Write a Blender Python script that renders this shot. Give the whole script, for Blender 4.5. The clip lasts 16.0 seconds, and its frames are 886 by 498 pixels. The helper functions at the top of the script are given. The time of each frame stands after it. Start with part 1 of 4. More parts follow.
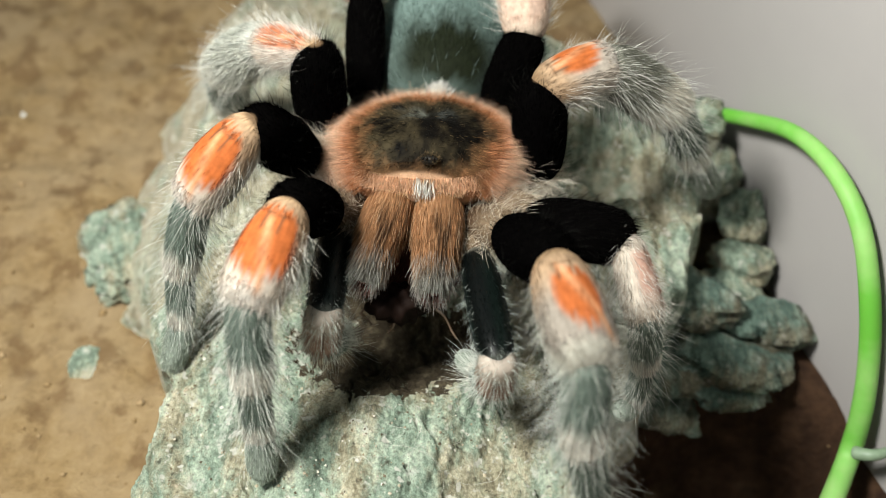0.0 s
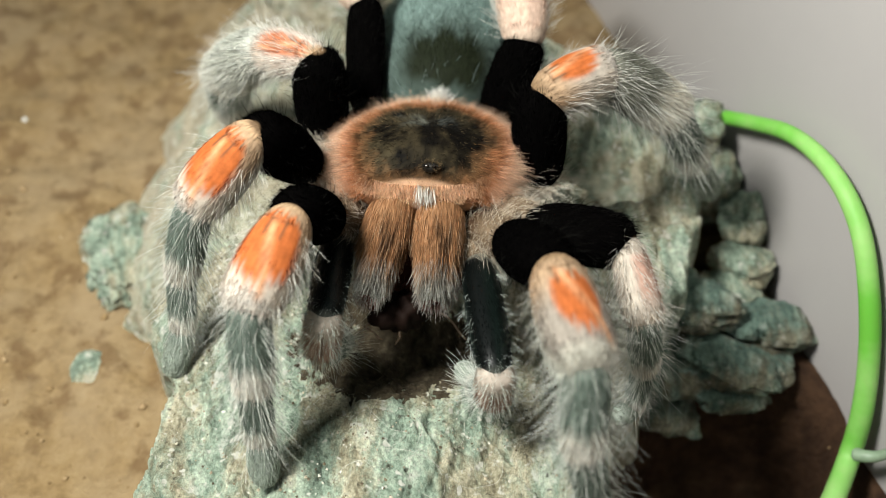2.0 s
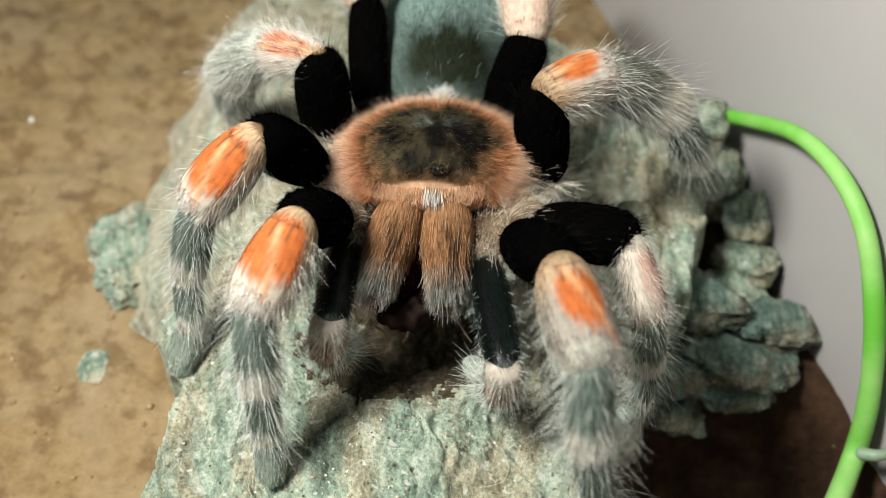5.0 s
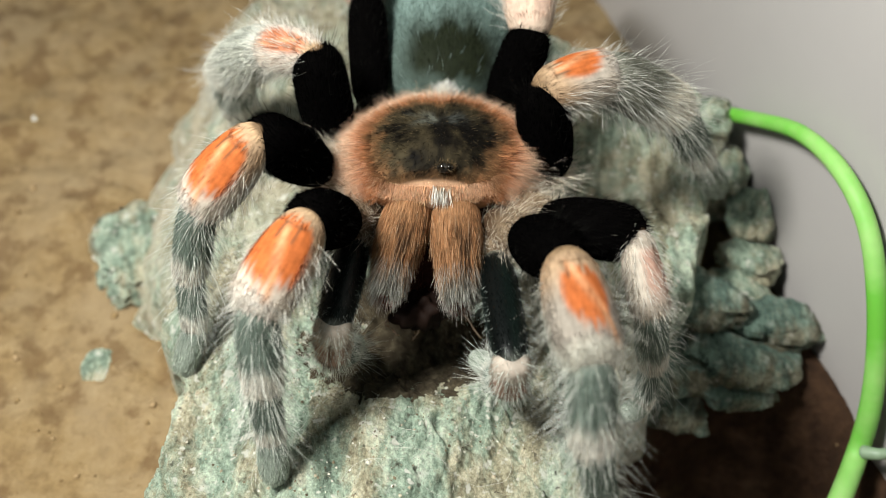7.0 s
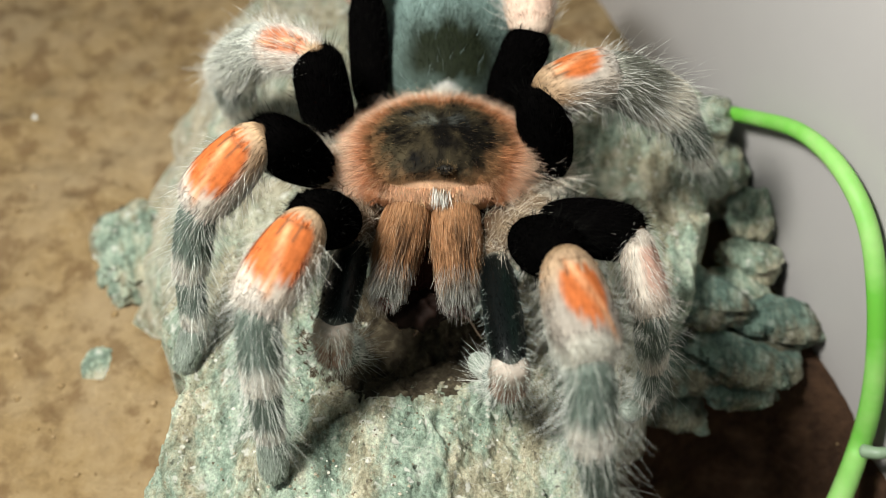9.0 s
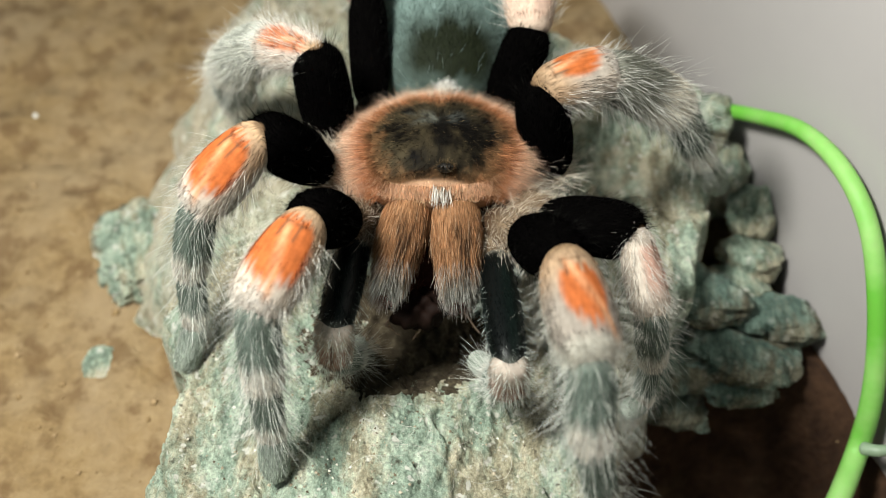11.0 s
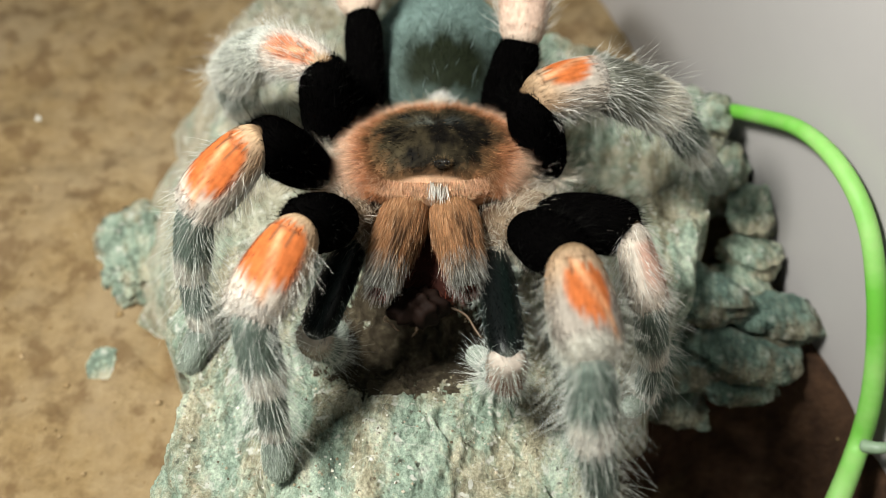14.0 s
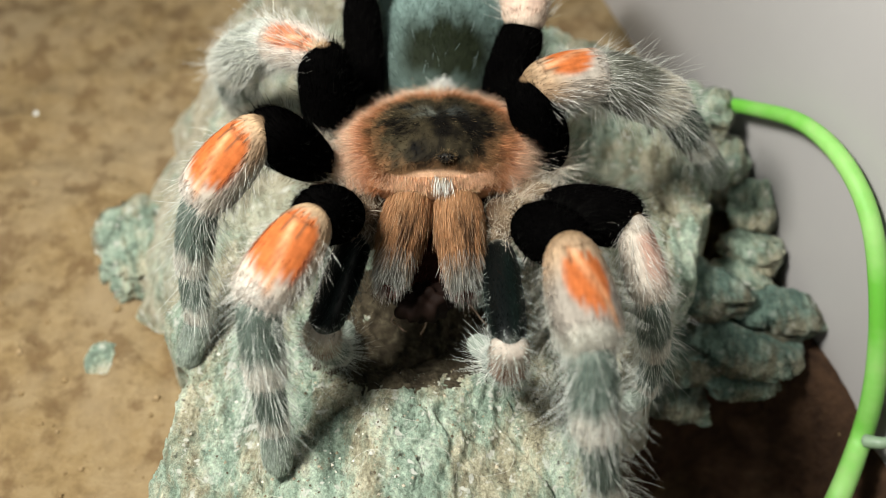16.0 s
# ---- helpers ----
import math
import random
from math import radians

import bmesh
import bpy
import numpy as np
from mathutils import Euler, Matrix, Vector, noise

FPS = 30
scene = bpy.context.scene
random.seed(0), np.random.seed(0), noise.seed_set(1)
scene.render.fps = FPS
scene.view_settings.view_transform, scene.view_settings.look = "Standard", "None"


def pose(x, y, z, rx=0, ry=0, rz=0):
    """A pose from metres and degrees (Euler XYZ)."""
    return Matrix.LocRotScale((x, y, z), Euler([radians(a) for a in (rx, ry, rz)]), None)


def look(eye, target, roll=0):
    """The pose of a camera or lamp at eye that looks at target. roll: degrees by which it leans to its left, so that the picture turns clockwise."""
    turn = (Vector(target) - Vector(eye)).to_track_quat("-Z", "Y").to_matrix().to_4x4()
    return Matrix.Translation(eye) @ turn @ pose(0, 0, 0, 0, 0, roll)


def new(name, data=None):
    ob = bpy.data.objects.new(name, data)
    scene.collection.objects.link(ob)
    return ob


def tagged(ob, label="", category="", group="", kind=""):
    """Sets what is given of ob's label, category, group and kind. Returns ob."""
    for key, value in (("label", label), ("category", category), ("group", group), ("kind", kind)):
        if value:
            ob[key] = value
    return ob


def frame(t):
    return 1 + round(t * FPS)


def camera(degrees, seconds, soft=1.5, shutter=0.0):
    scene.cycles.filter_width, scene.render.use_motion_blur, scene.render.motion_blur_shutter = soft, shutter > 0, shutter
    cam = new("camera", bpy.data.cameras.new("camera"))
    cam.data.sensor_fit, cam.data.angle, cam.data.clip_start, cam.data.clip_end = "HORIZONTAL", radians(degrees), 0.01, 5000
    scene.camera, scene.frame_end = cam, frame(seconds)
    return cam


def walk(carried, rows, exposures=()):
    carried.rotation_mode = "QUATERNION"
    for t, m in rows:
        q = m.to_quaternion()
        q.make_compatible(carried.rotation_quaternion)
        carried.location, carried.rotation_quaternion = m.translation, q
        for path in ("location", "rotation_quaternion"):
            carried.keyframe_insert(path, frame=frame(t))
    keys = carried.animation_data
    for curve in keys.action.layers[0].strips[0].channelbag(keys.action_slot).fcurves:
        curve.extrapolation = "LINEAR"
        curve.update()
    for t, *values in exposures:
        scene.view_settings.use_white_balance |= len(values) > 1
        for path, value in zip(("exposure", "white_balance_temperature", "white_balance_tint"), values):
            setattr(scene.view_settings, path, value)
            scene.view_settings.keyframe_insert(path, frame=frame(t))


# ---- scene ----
cam = camera(50, 16.0, 0.6)
cam.data.dof.use_dof = True
cam.data.dof.focus_distance = 0.114
cam.data.dof.aperture_fstop = 18.0
PATH = (
    (0, pose(0.00063, -0.08907, 0.12342, 40.344, -0.620, -0.064)),
    (0.5, pose(0.00074, -0.08878, 0.12377, 40.260, -0.563, -0.086)),
    (1, pose(0.00072, -0.08882, 0.12394, 40.311, -0.508, -0.179)),
    (1.5, pose(0.00084, -0.08879, 0.12407, 40.287, -0.425, -0.146)),
    (2, pose(0.00084, -0.08893, 0.12403, 40.344, -0.387, -0.165)),
    (2.5, pose(0.00091, -0.08876, 0.12435, 40.259, -0.272, -0.176)),
    (3, pose(0.00077, -0.08875, 0.12447, 40.186, -0.277, -0.165)),
    (3.5, pose(0.00081, -0.08863, 0.12456, 40.131, -0.204, -0.158)),
    (4, pose(0.00067, -0.08880, 0.12461, 40.157, -0.192, -0.160)),
    (6.5, pose(0.00084, -0.08893, 0.12477, 40.072, 0.010, 0.056)),
    (7, pose(0.00065, -0.08876, 0.12478, 40.000, -0.000, 0.000)),
    (7.5, pose(0.00069, -0.08874, 0.12475, 40.001, 0.012, 0.014)),
    (8, pose(0.00069, -0.08874, 0.12475, 40.001, 0.012, 0.014)),
    (8.5, pose(0.00079, -0.08869, 0.12497, 39.879, 0.046, 0.048)),
    (9, pose(0.00078, -0.08882, 0.12476, 39.952, 0.027, 0.066)),
    (11.5, pose(0.00092, -0.08868, 0.12502, 39.725, 0.144, 0.052)),
    (12, pose(0.00087, -0.08884, 0.12489, 39.780, 0.116, 0.041)),
    (12.5, pose(0.00118, -0.08857, 0.12546, 39.606, 0.295, 0.015)),
    (13, pose(0.00099, -0.08878, 0.12566, 39.655, 0.312, -0.096)),
    (13.5, pose(0.00099, -0.08887, 0.12563, 39.697, 0.372, -0.101)),
    (14, pose(0.00098, -0.08903, 0.12572, 39.689, 0.405, -0.103)),
    (14.5, pose(0.00107, -0.08867, 0.12540, 39.616, 0.461, -0.073)),
    (15, pose(0.00097, -0.08849, 0.12535, 39.500, 0.428, -0.090)),
    (15.5, pose(0.00078, -0.08874, 0.12491, 39.556, 0.355, -0.150)),
    (16, pose(0.00067, -0.08926, 0.12462, 39.696, 0.291, -0.147)),
)

walk(cam, PATH)

# ---- light ----
world = bpy.data.worlds.new("room_light")
scene.world = world
world.use_nodes = True
world.node_tree.nodes["Background"].inputs[0].default_value = (0.74, 0.95, 0.94, 1)
world.node_tree.nodes["Background"].inputs[1].default_value = 0.19
lamp = new("desk_lamp_light", bpy.data.lights.new("desk_lamp_light", "AREA"))
lamp.data.shape, lamp.data.size, lamp.data.energy, lamp.data.color = "DISK", 0.043, 0.64, (0.965, 0.98, 0.92)
lamp.matrix_world = look((-0.070, -0.040, 0.176), (0.005, -0.005, 0.02))
scene.view_settings.exposure = 0.29

MM = 0.001
rng = np.random.default_rng(7)


# ---- materials ----
def nodes(name, rough=0.6, spec=0.4):
    m = bpy.data.materials.new(name)
    m.use_nodes = True
    t = m.node_tree
    b = t.nodes["Principled BSDF"]
    b.inputs["Roughness"].default_value = rough
    b.inputs["Specular IOR Level"].default_value = spec
    return m, t, b


def add(t, kind, **inputs):
    n = t.nodes.new(kind)
    for k, v in inputs.items():
        n.inputs[k.replace("_", " ")].default_value = v
    return n


def noise_node(t, scale, detail=6.0, rough=0.6, stretch=None):
    co = t.nodes.new("ShaderNodeTexCoord")
    n = add(t, "ShaderNodeTexNoise", Scale=scale, Detail=detail, Roughness=rough)
    if stretch:
        mp = t.nodes.new("ShaderNodeMapping")
        mp.inputs["Scale"].default_value = stretch
        t.links.new(co.outputs["Object"], mp.inputs["Vector"])
        t.links.new(mp.outputs["Vector"], n.inputs["Vector"])
    else:
        t.links.new(co.outputs["Object"], n.inputs["Vector"])
    return n


def ramp(t, src, stops):
    r = t.nodes.new("ShaderNodeValToRGB")
    e = r.color_ramp.elements
    while len(e) < len(stops):
        e.new(0.5)
    for el, (p, c) in zip(e, stops):
        el.position, el.color = p, (*c, 1)
    t.links.new(src, r.inputs["Fac"])
    return r.outputs["Color"]


def mix(t, fac, a, b, mode="MIX"):
    n = t.nodes.new("ShaderNodeMix")
    n.data_type, n.blend_type = "RGBA", mode
    for sock, v in ((n.inputs[0], fac), (n.inputs[6], a), (n.inputs[7], b)):
        if isinstance(v, (float, int)):
            sock.default_value = v
        elif isinstance(v, tuple):
            sock.default_value = (*v, 1)
        else:
            t.links.new(v, sock)
    return n.outputs[2]


def bump(t, b, src, strength, dist):
    n = add(t, "ShaderNodeBump", Strength=strength, Distance=dist)
    t.links.new(src, n.inputs["Height"])
    t.links.new(n.outputs["Normal"], b.inputs["Normal"])


def fur_material(name, rough, spec, clear=0.0):
    """Pigment of skin and hair from the mesh's own markings, uneven from hair to hair; clear: the share of light that a hair lets through."""
    m, t, b = nodes(name, rough, spec)
    a = t.nodes.new("ShaderNodeAttribute")
    a.attribute_name = "pigment"
    g = t.nodes.new("ShaderNodeNewGeometry")
    v = ramp(t, g.outputs["Random Per Island"], ((0, (0.72, 0.72, 0.72)), (1, (1.2, 1.18, 1.15))))
    c = mix(t, 1.0, a.outputs["Color"], v, "MULTIPLY")
    n = noise_node(t, 900, 3)
    c = mix(t, 1.0, c, ramp(t, n.outputs["Fac"], ((0.3, (0.75, 0.75, 0.75)), (0.7, (1.1, 1.1, 1.1)))), "MULTIPLY")
    t.links.new(c, b.inputs["Base Color"])
    bump(t, b, n.outputs["Fac"], 0.15, 0.0002)
    if clear:
        thin = t.nodes.new("ShaderNodeBsdfTranslucent")
        t.links.new(c, thin.inputs["Color"])
        both = add(t, "ShaderNodeMixShader")
        both.inputs[0].default_value = clear
        t.links.new(b.outputs[0], both.inputs[1])
        t.links.new(thin.outputs[0], both.inputs[2])
        t.links.new(both.outputs[0], t.nodes["Material Output"].inputs["Surface"])
    return m


HAIR = fur_material("clear_hair", 0.5, 0.08, 0.45)
FUR = fur_material("setae", 0.7, 0.05)
VELVET = fur_material("black_velvet", 0.9, 0.0)
CHITIN = fur_material("bare_chitin", 0.5, 0.3)
GLOSSY = fur_material("glossy_short_fur", 0.4, 0.14)


def plain(name, colour, rough=0.4, spec=0.5, vary=0.2, scale=400):
    m, t, b = nodes(name, rough, spec)
    n = noise_node(t, scale, 5)
    lo, hi = tuple(c * (1 - vary) for c in colour), tuple(min(1, c * (1 + vary)) for c in colour)
    t.links.new(ramp(t, n.outputs["Fac"], ((0.3, lo), (0.7, hi))), b.inputs["Base Color"])
    bump(t, b, n.outputs["Fac"], 0.15, 0.0004)
    return m


EYE = plain("eye_lens", (0.01, 0.008, 0.006), 0.08, 0.6)
FANG = plain("fang_chitin", (0.02, 0.008, 0.006), 0.2)
SILK = plain("silk_thread", (0.62, 0.60, 0.52), 0.5)
PERLITE = plain("perlite", (0.8, 0.79, 0.75), 0.8)


def rock_material(name, dusty_lit, sunk=True):
    m, t, b = nodes(name, 0.75, 0.3)
    big = noise_node(t, 95, 8, 0.70, (1.5, 0.65, 1.0))
    mid = noise_node(t, 300, 9, 0.76, (1.5, 0.6, 1.0))
    fine = noise_node(t, 2300, 6, 0.8)
    green = ramp(t, mid.outputs["Fac"], ((0.34, (0.07, 0.095, 0.07)), (0.49, (0.31, 0.395, 0.305)), (0.64, (0.63, 0.70, 0.56))))
    tan = ramp(t, mid.outputs["Fac"], ((0.34, (0.14, 0.10, 0.055)), (0.49, (0.44, 0.375, 0.25)), (0.64, (0.70, 0.61, 0.45))))
    # right-hand ledges: tealer paint, with their shade put into these darker ramps
    if not dusty_lit:
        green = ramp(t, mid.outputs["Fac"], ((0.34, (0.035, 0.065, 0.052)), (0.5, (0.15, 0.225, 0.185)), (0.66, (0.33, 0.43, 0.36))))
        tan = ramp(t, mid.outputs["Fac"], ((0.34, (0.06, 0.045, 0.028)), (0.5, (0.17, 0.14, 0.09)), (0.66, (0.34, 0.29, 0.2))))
    k = ramp(t, big.outputs["Fac"], ((0.45, (0, 0, 0)), (0.58, (0.85, 0.85, 0.85))))
    c = mix(t, k, green, tan)
    c = mix(t, 1.0, c, ramp(t, fine.outputs["Fac"], ((0.38, (0.66, 0.66, 0.64)), (0.60, (1.3, 1.31, 1.31)))), "MULTIPLY")
    co = t.nodes.new("ShaderNodeTexCoord")
    xyz = t.nodes.new("ShaderNodeSeparateXYZ")
    t.links.new(co.outputs["Object"], xyz.inputs["Vector"])
    reach = t.nodes.new("ShaderNodeMath")
    reach.operation = "MULTIPLY_ADD"
    t.links.new(big.outputs["Fac"], reach.inputs[0])
    reach.inputs[1].default_value = 0.05
    t.links.new(xyz.outputs["X"], reach.inputs[2])
    dust = t.nodes.new("ShaderNodeMapRange")
    dust.inputs["From Min"].default_value, dust.inputs["From Max"].default_value = 0.018, 0.0
    t.links.new(reach.outputs[0], dust.inputs["Value"])
    back = t.nodes.new("ShaderNodeMapRange")
    back.inputs["From Min"].default_value, back.inputs["From Max"].default_value = -0.012, 0.012
    t.links.new(xyz.outputs["Y"], back.inputs["Value"])
    both = t.nodes.new("ShaderNodeMath")
    both.operation = "MULTIPLY"
    t.links.new(dust.outputs[0], both.inputs[0])
    t.links.new(back.outputs[0], both.inputs[1])
    some = t.nodes.new("ShaderNodeMath")
    some.operation = "MULTIPLY"
    some.inputs[1].default_value = 0.85 if dusty_lit else 0.0
    patchy = t.nodes.new("ShaderNodeMath")
    patchy.operation = "MULTIPLY"
    t.links.new(both.outputs[0], patchy.inputs[0])
    t.links.new(ramp(t, noise_node(t, 140, 6, 0.65).outputs["Fac"], ((0.40, (0.25, 0.25, 0.25)), (0.56, (1, 1, 1)))), patchy.inputs[1])
    t.links.new(patchy.outputs[0], some.inputs[0])
    c = mix(t, some.outputs[0], c, ramp(t, mid.outputs["Fac"], ((0.35, (0.38, 0.31, 0.21)), (0.65, (0.64, 0.56, 0.42)))))
    # soil washed over the low parts of the slab
    low = t.nodes.new("ShaderNodeMapRange")
    low.inputs["From Min"].default_value, low.inputs["From Max"].default_value = 0.019, 0.004
    t.links.new(xyz.outputs["Z"], low.inputs["Value"])
    spread = t.nodes.new("ShaderNodeMath")
    spread.operation = "MULTIPLY"
    t.links.new(low.outputs[0], spread.inputs[0])
    t.links.new(ramp(t, noise_node(t, 110, 7, 0.7).outputs["Fac"], ((0.44, (0.05, 0.05, 0.05)), (0.60, (0.9, 0.9, 0.9)))) if dusty_lit and sunk else add(t, "ShaderNodeValue").outputs[0], spread.inputs[1])
    c = mix(t, spread.outputs[0], c, ramp(t, mid.outputs["Fac"], ((0.35, (0.42, 0.35, 0.24)), (0.65, (0.66, 0.58, 0.44)))))
    chalk = noise_node(t, 260, 7, 0.72, (1.3, 0.8, 1.0))
    c = mix(t, ramp(t, chalk.outputs["Fac"], ((0.60, (0, 0, 0)), (0.68, (0.8, 0.8, 0.8) if dusty_lit else (0.3, 0.3, 0.3)))), c, (0.70, 0.71, 0.62))
    c = mix(t, ramp(t, chalk.outputs["Fac"], ((0.33, (0.6, 0.6, 0.6)), (0.41, (0, 0, 0)))), c, (0.12, 0.085, 0.045))
    sp = noise_node(t, 700, 2, 0.5)
    c = mix(t, ramp(t, sp.outputs["Fac"], ((0.62, (0, 0, 0)), (0.68, (0.85, 0.85, 0.85) if dusty_lit else (0.25, 0.25, 0.25)))), c, (0.74, 0.72, 0.64))
    c = mix(t, ramp(t, sp.outputs["Fac"], ((0.27, (0.75, 0.75, 0.75)), (0.34, (0, 0, 0)))), c, (0.05, 0.038, 0.024))
    t.links.new(c, b.inputs["Base Color"])
    h = mix(t, 0.4, mid.outputs["Fac"], fine.outputs["Fac"])
    bump(t, b, h, 1.0, 0.0018)
    return m


def soil_material():
    m, t, b = nodes("coco_soil", 0.9, 0.2)
    big = noise_node(t, 45, 5)
    blot = noise_node(t, 150, 6, 0.6)
    fine = noise_node(t, 330, 8, 0.7)
    c = ramp(t, fine.outputs["Fac"], ((0.25, (0.14, 0.086, 0.038)), (0.5, (0.255, 0.168, 0.078)), (0.75, (0.34, 0.24, 0.125))))
    c = mix(t, ramp(t, big.outputs["Fac"], ((0.42, (0, 0, 0)), (0.62, (0.5, 0.5, 0.5)))), c, (0.33, 0.245, 0.15))
    c = mix(t, ramp(t, blot.outputs["Fac"], ((0.39, (0.65, 0.65, 0.65)), (0.49, (0, 0, 0)))), c, (0.125, 0.070, 0.030))
    # deep red-brown soil round the wide pit, with an uneven edge
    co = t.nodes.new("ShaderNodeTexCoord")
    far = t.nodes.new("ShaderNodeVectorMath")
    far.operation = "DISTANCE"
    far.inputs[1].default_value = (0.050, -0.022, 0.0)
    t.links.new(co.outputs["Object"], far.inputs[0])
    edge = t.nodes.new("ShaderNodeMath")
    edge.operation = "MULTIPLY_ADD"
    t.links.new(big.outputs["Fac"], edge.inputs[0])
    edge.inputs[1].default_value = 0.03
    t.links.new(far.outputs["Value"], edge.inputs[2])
    deep_brown = ramp(t, fine.outputs["Fac"], ((0.3, (0.020, 0.009, 0.005)), (0.7, (0.075, 0.038, 0.019))))
    near_pit = t.nodes.new("ShaderNodeMapRange")
    near_pit.inputs["From Min"].default_value, near_pit.inputs["From Max"].default_value = 0.050, 0.038
    t.links.new(edge.outputs[0], near_pit.inputs["Value"])
    c = mix(t, near_pit.outputs[0], c, deep_brown)
    t.links.new(c, b.inputs["Base Color"])
    b.inputs["Base Color"].default_value = (0.2, 0.13, 0.06, 1)
    bump(t, b, fine.outputs["Fac"], 0.8, 0.002)
    return m


def grit_material():
    m, t, b = nodes("sand_grit", 0.8, 0.3)
    g = t.nodes.new("ShaderNodeNewGeometry")
    c = ramp(t, g.outputs["Random Per Island"], ((0, (0.07, 0.05, 0.03)), (0.35, (0.28, 0.22, 0.14)), (0.75, (0.5, 0.43, 0.32)), (1, (0.8, 0.78, 0.7))))
    t.links.new(c, b.inputs["Base Color"])
    return m


def crumb_material():
    m, t, b = nodes("soil_crumb", 0.9, 0.2)
    g = t.nodes.new("ShaderNodeNewGeometry")
    c = ramp(t, g.outputs["Random Per Island"], ((0, (0.18, 0.115, 0.055)), (0.5, (0.25, 0.165, 0.078)), (0.93, (0.33, 0.23, 0.125)), (1, (0.5, 0.4, 0.27))))
    t.links.new(c, b.inputs["Base Color"])
    return m


ROCK, LEDGE = rock_material("dusty_resin_rock", True), rock_material("shaded_teal_rock", False)
MOSSY = rock_material("grey_green_resin_rock", True, False)
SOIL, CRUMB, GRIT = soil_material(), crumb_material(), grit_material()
WALL = plain("white_plastic", (0.35, 0.326, 0.318), 0.4, 0.35, 0.03, 30)


def tube_material():
    m, t, b = nodes("green_plastic", 0.55, 0.3)
    n = noise_node(t, 60, 4)
    t.links.new(ramp(t, n.outputs["Fac"], ((0.38, (0.12, 0.38, 0.04)), (0.62, (0.26, 0.48, 0.14)))), b.inputs["Base Color"])
    b.inputs["Subsurface Weight"].default_value = 0.3
    b.inputs["Subsurface Radius"].default_value = (0.001, 0.003, 0.001)
    return m


TUBE = tube_material()


# ---- mesh helpers ----
class Bag:
    """Gathers points, triangles, pigment and material numbers of one mesh."""

    def __init__(self):
        self.v, self.f, self.c, self.m, self.n = [], [], [], [], 0

    def put(self, v, f, c, mat=0):
        v = np.asarray(v, float)
        c = np.broadcast_to(np.asarray(c, float), (len(v), 3))
        self.v.append(v), self.f.append(np.asarray(f) + self.n), self.c.append(c)
        self.m.append(np.full(len(f), mat))
        self.n += len(v)

    def mesh(self, name, mats):
        v, f, c, m = (np.concatenate(a) for a in (self.v, self.f, self.c, self.m))
        me = bpy.data.meshes.new(name)
        me.vertices.add(len(v)), me.loops.add(3 * len(f)), me.polygons.add(len(f))
        me.vertices.foreach_set("co", v.astype(np.float32).ravel())
        me.loops.foreach_set("vertex_index", f.astype(np.int32).ravel())
        me.polygons.foreach_set("loop_start", np.arange(0, 3 * len(f), 3, dtype=np.int32))
        me.polygons.foreach_set("material_index", m.astype(np.int32))
        me.polygons.foreach_set("use_smooth", np.ones(len(f), bool))
        me.update(calc_edges=True)
        at = me.color_attributes.new("pigment", "FLOAT_COLOR", "POINT")
        at.data.foreach_set("color", np.concatenate([c, np.ones((len(c), 1))], 1).astype(np.float32).ravel())
        for x in (*mats, HAIR if mats[0] in (FUR, CHITIN) else mats[0]):
            me.materials.append(x)
        return me


def grid_tris(nu, nv, wrap=False):
    """Triangles of a grid of nu rows of nv points, closed round v where wrap is set."""
    i, j = np.meshgrid(np.arange(nu - 1), np.arange(nv if wrap else nv - 1), indexing="ij")
    a, b = i * nv + j, i * nv + (j + 1) % nv
    c, d = a + nv, b + nv
    return np.concatenate([np.stack([a, c, b], -1).reshape(-1, 3), np.stack([b, c, d], -1).reshape(-1, 3)])


def unit(a):
    return a / np.maximum(np.linalg.norm(a, axis=-1, keepdims=True), 1e-12)


def hairs(bag, root, way, length, width, c0, c1, bend, steps=2, mat=1):
    """Flat tapered hairs: from root along way, bowed by bend, from colour c0 to c1."""
    n = len(root)
    if n == 0:
        return
    way = unit(way)
    side = unit(np.cross(way, rng.normal(size=(n, 3))))
    length, width = (np.broadcast_to(a, n)[:, None] for a in (length, width))
    pts, cols = [], []
    c0, c1 = (np.broadcast_to(np.asarray(a, float), (n, 3)) for a in (c0, c1))
    for k in range(steps + 1):
        s = k / steps
        mid = root + way * length * s + bend * length * s * s
        col = c0 + (c1 - c0) * s
        if k == steps:
            pts.append(mid[:, None]), cols.append(col[:, None])
        else:
            w = width * 1.3 * (1 - 0.65 * s)
            pts.append(np.stack([mid + side * w, mid - side * w], 1))
            cols.append(np.repeat(col[:, None], 2, 1))
    v, c = np.concatenate(pts, 1), np.concatenate(cols, 1)
    per = 2 * steps + 1
    f = []
    for k in range(0, 2 * steps, 2):
        f += [(k, k + 1, k + 2)] if k == 2 * steps - 2 else [(k, k + 1, k + 2), (k + 1, k + 3, k + 2)]
    f = (np.asarray(f)[None] + (np.arange(n) * per)[:, None, None]).reshape(-1, 3)
    bag.put(v.reshape(-1, 3), f, c.reshape(-1, 3), mat)


def part(name, data, parent, label="", m=None):
    ob = new(name, data)
    ob.parent = parent
    if m is not None:
        ob.matrix_basis = m
    if label:
        ob["label"] = label
    return ob


def smooth(a, b, x):
    s = np.clip((x - a) / (b - a), 0, 1)
    return s * s * (3 - 2 * s)


def lerp(a, b, k):
    k = np.asarray(k)
    return np.asarray(a) * (1 - k[..., None]) + np.asarray(b) * k[..., None]


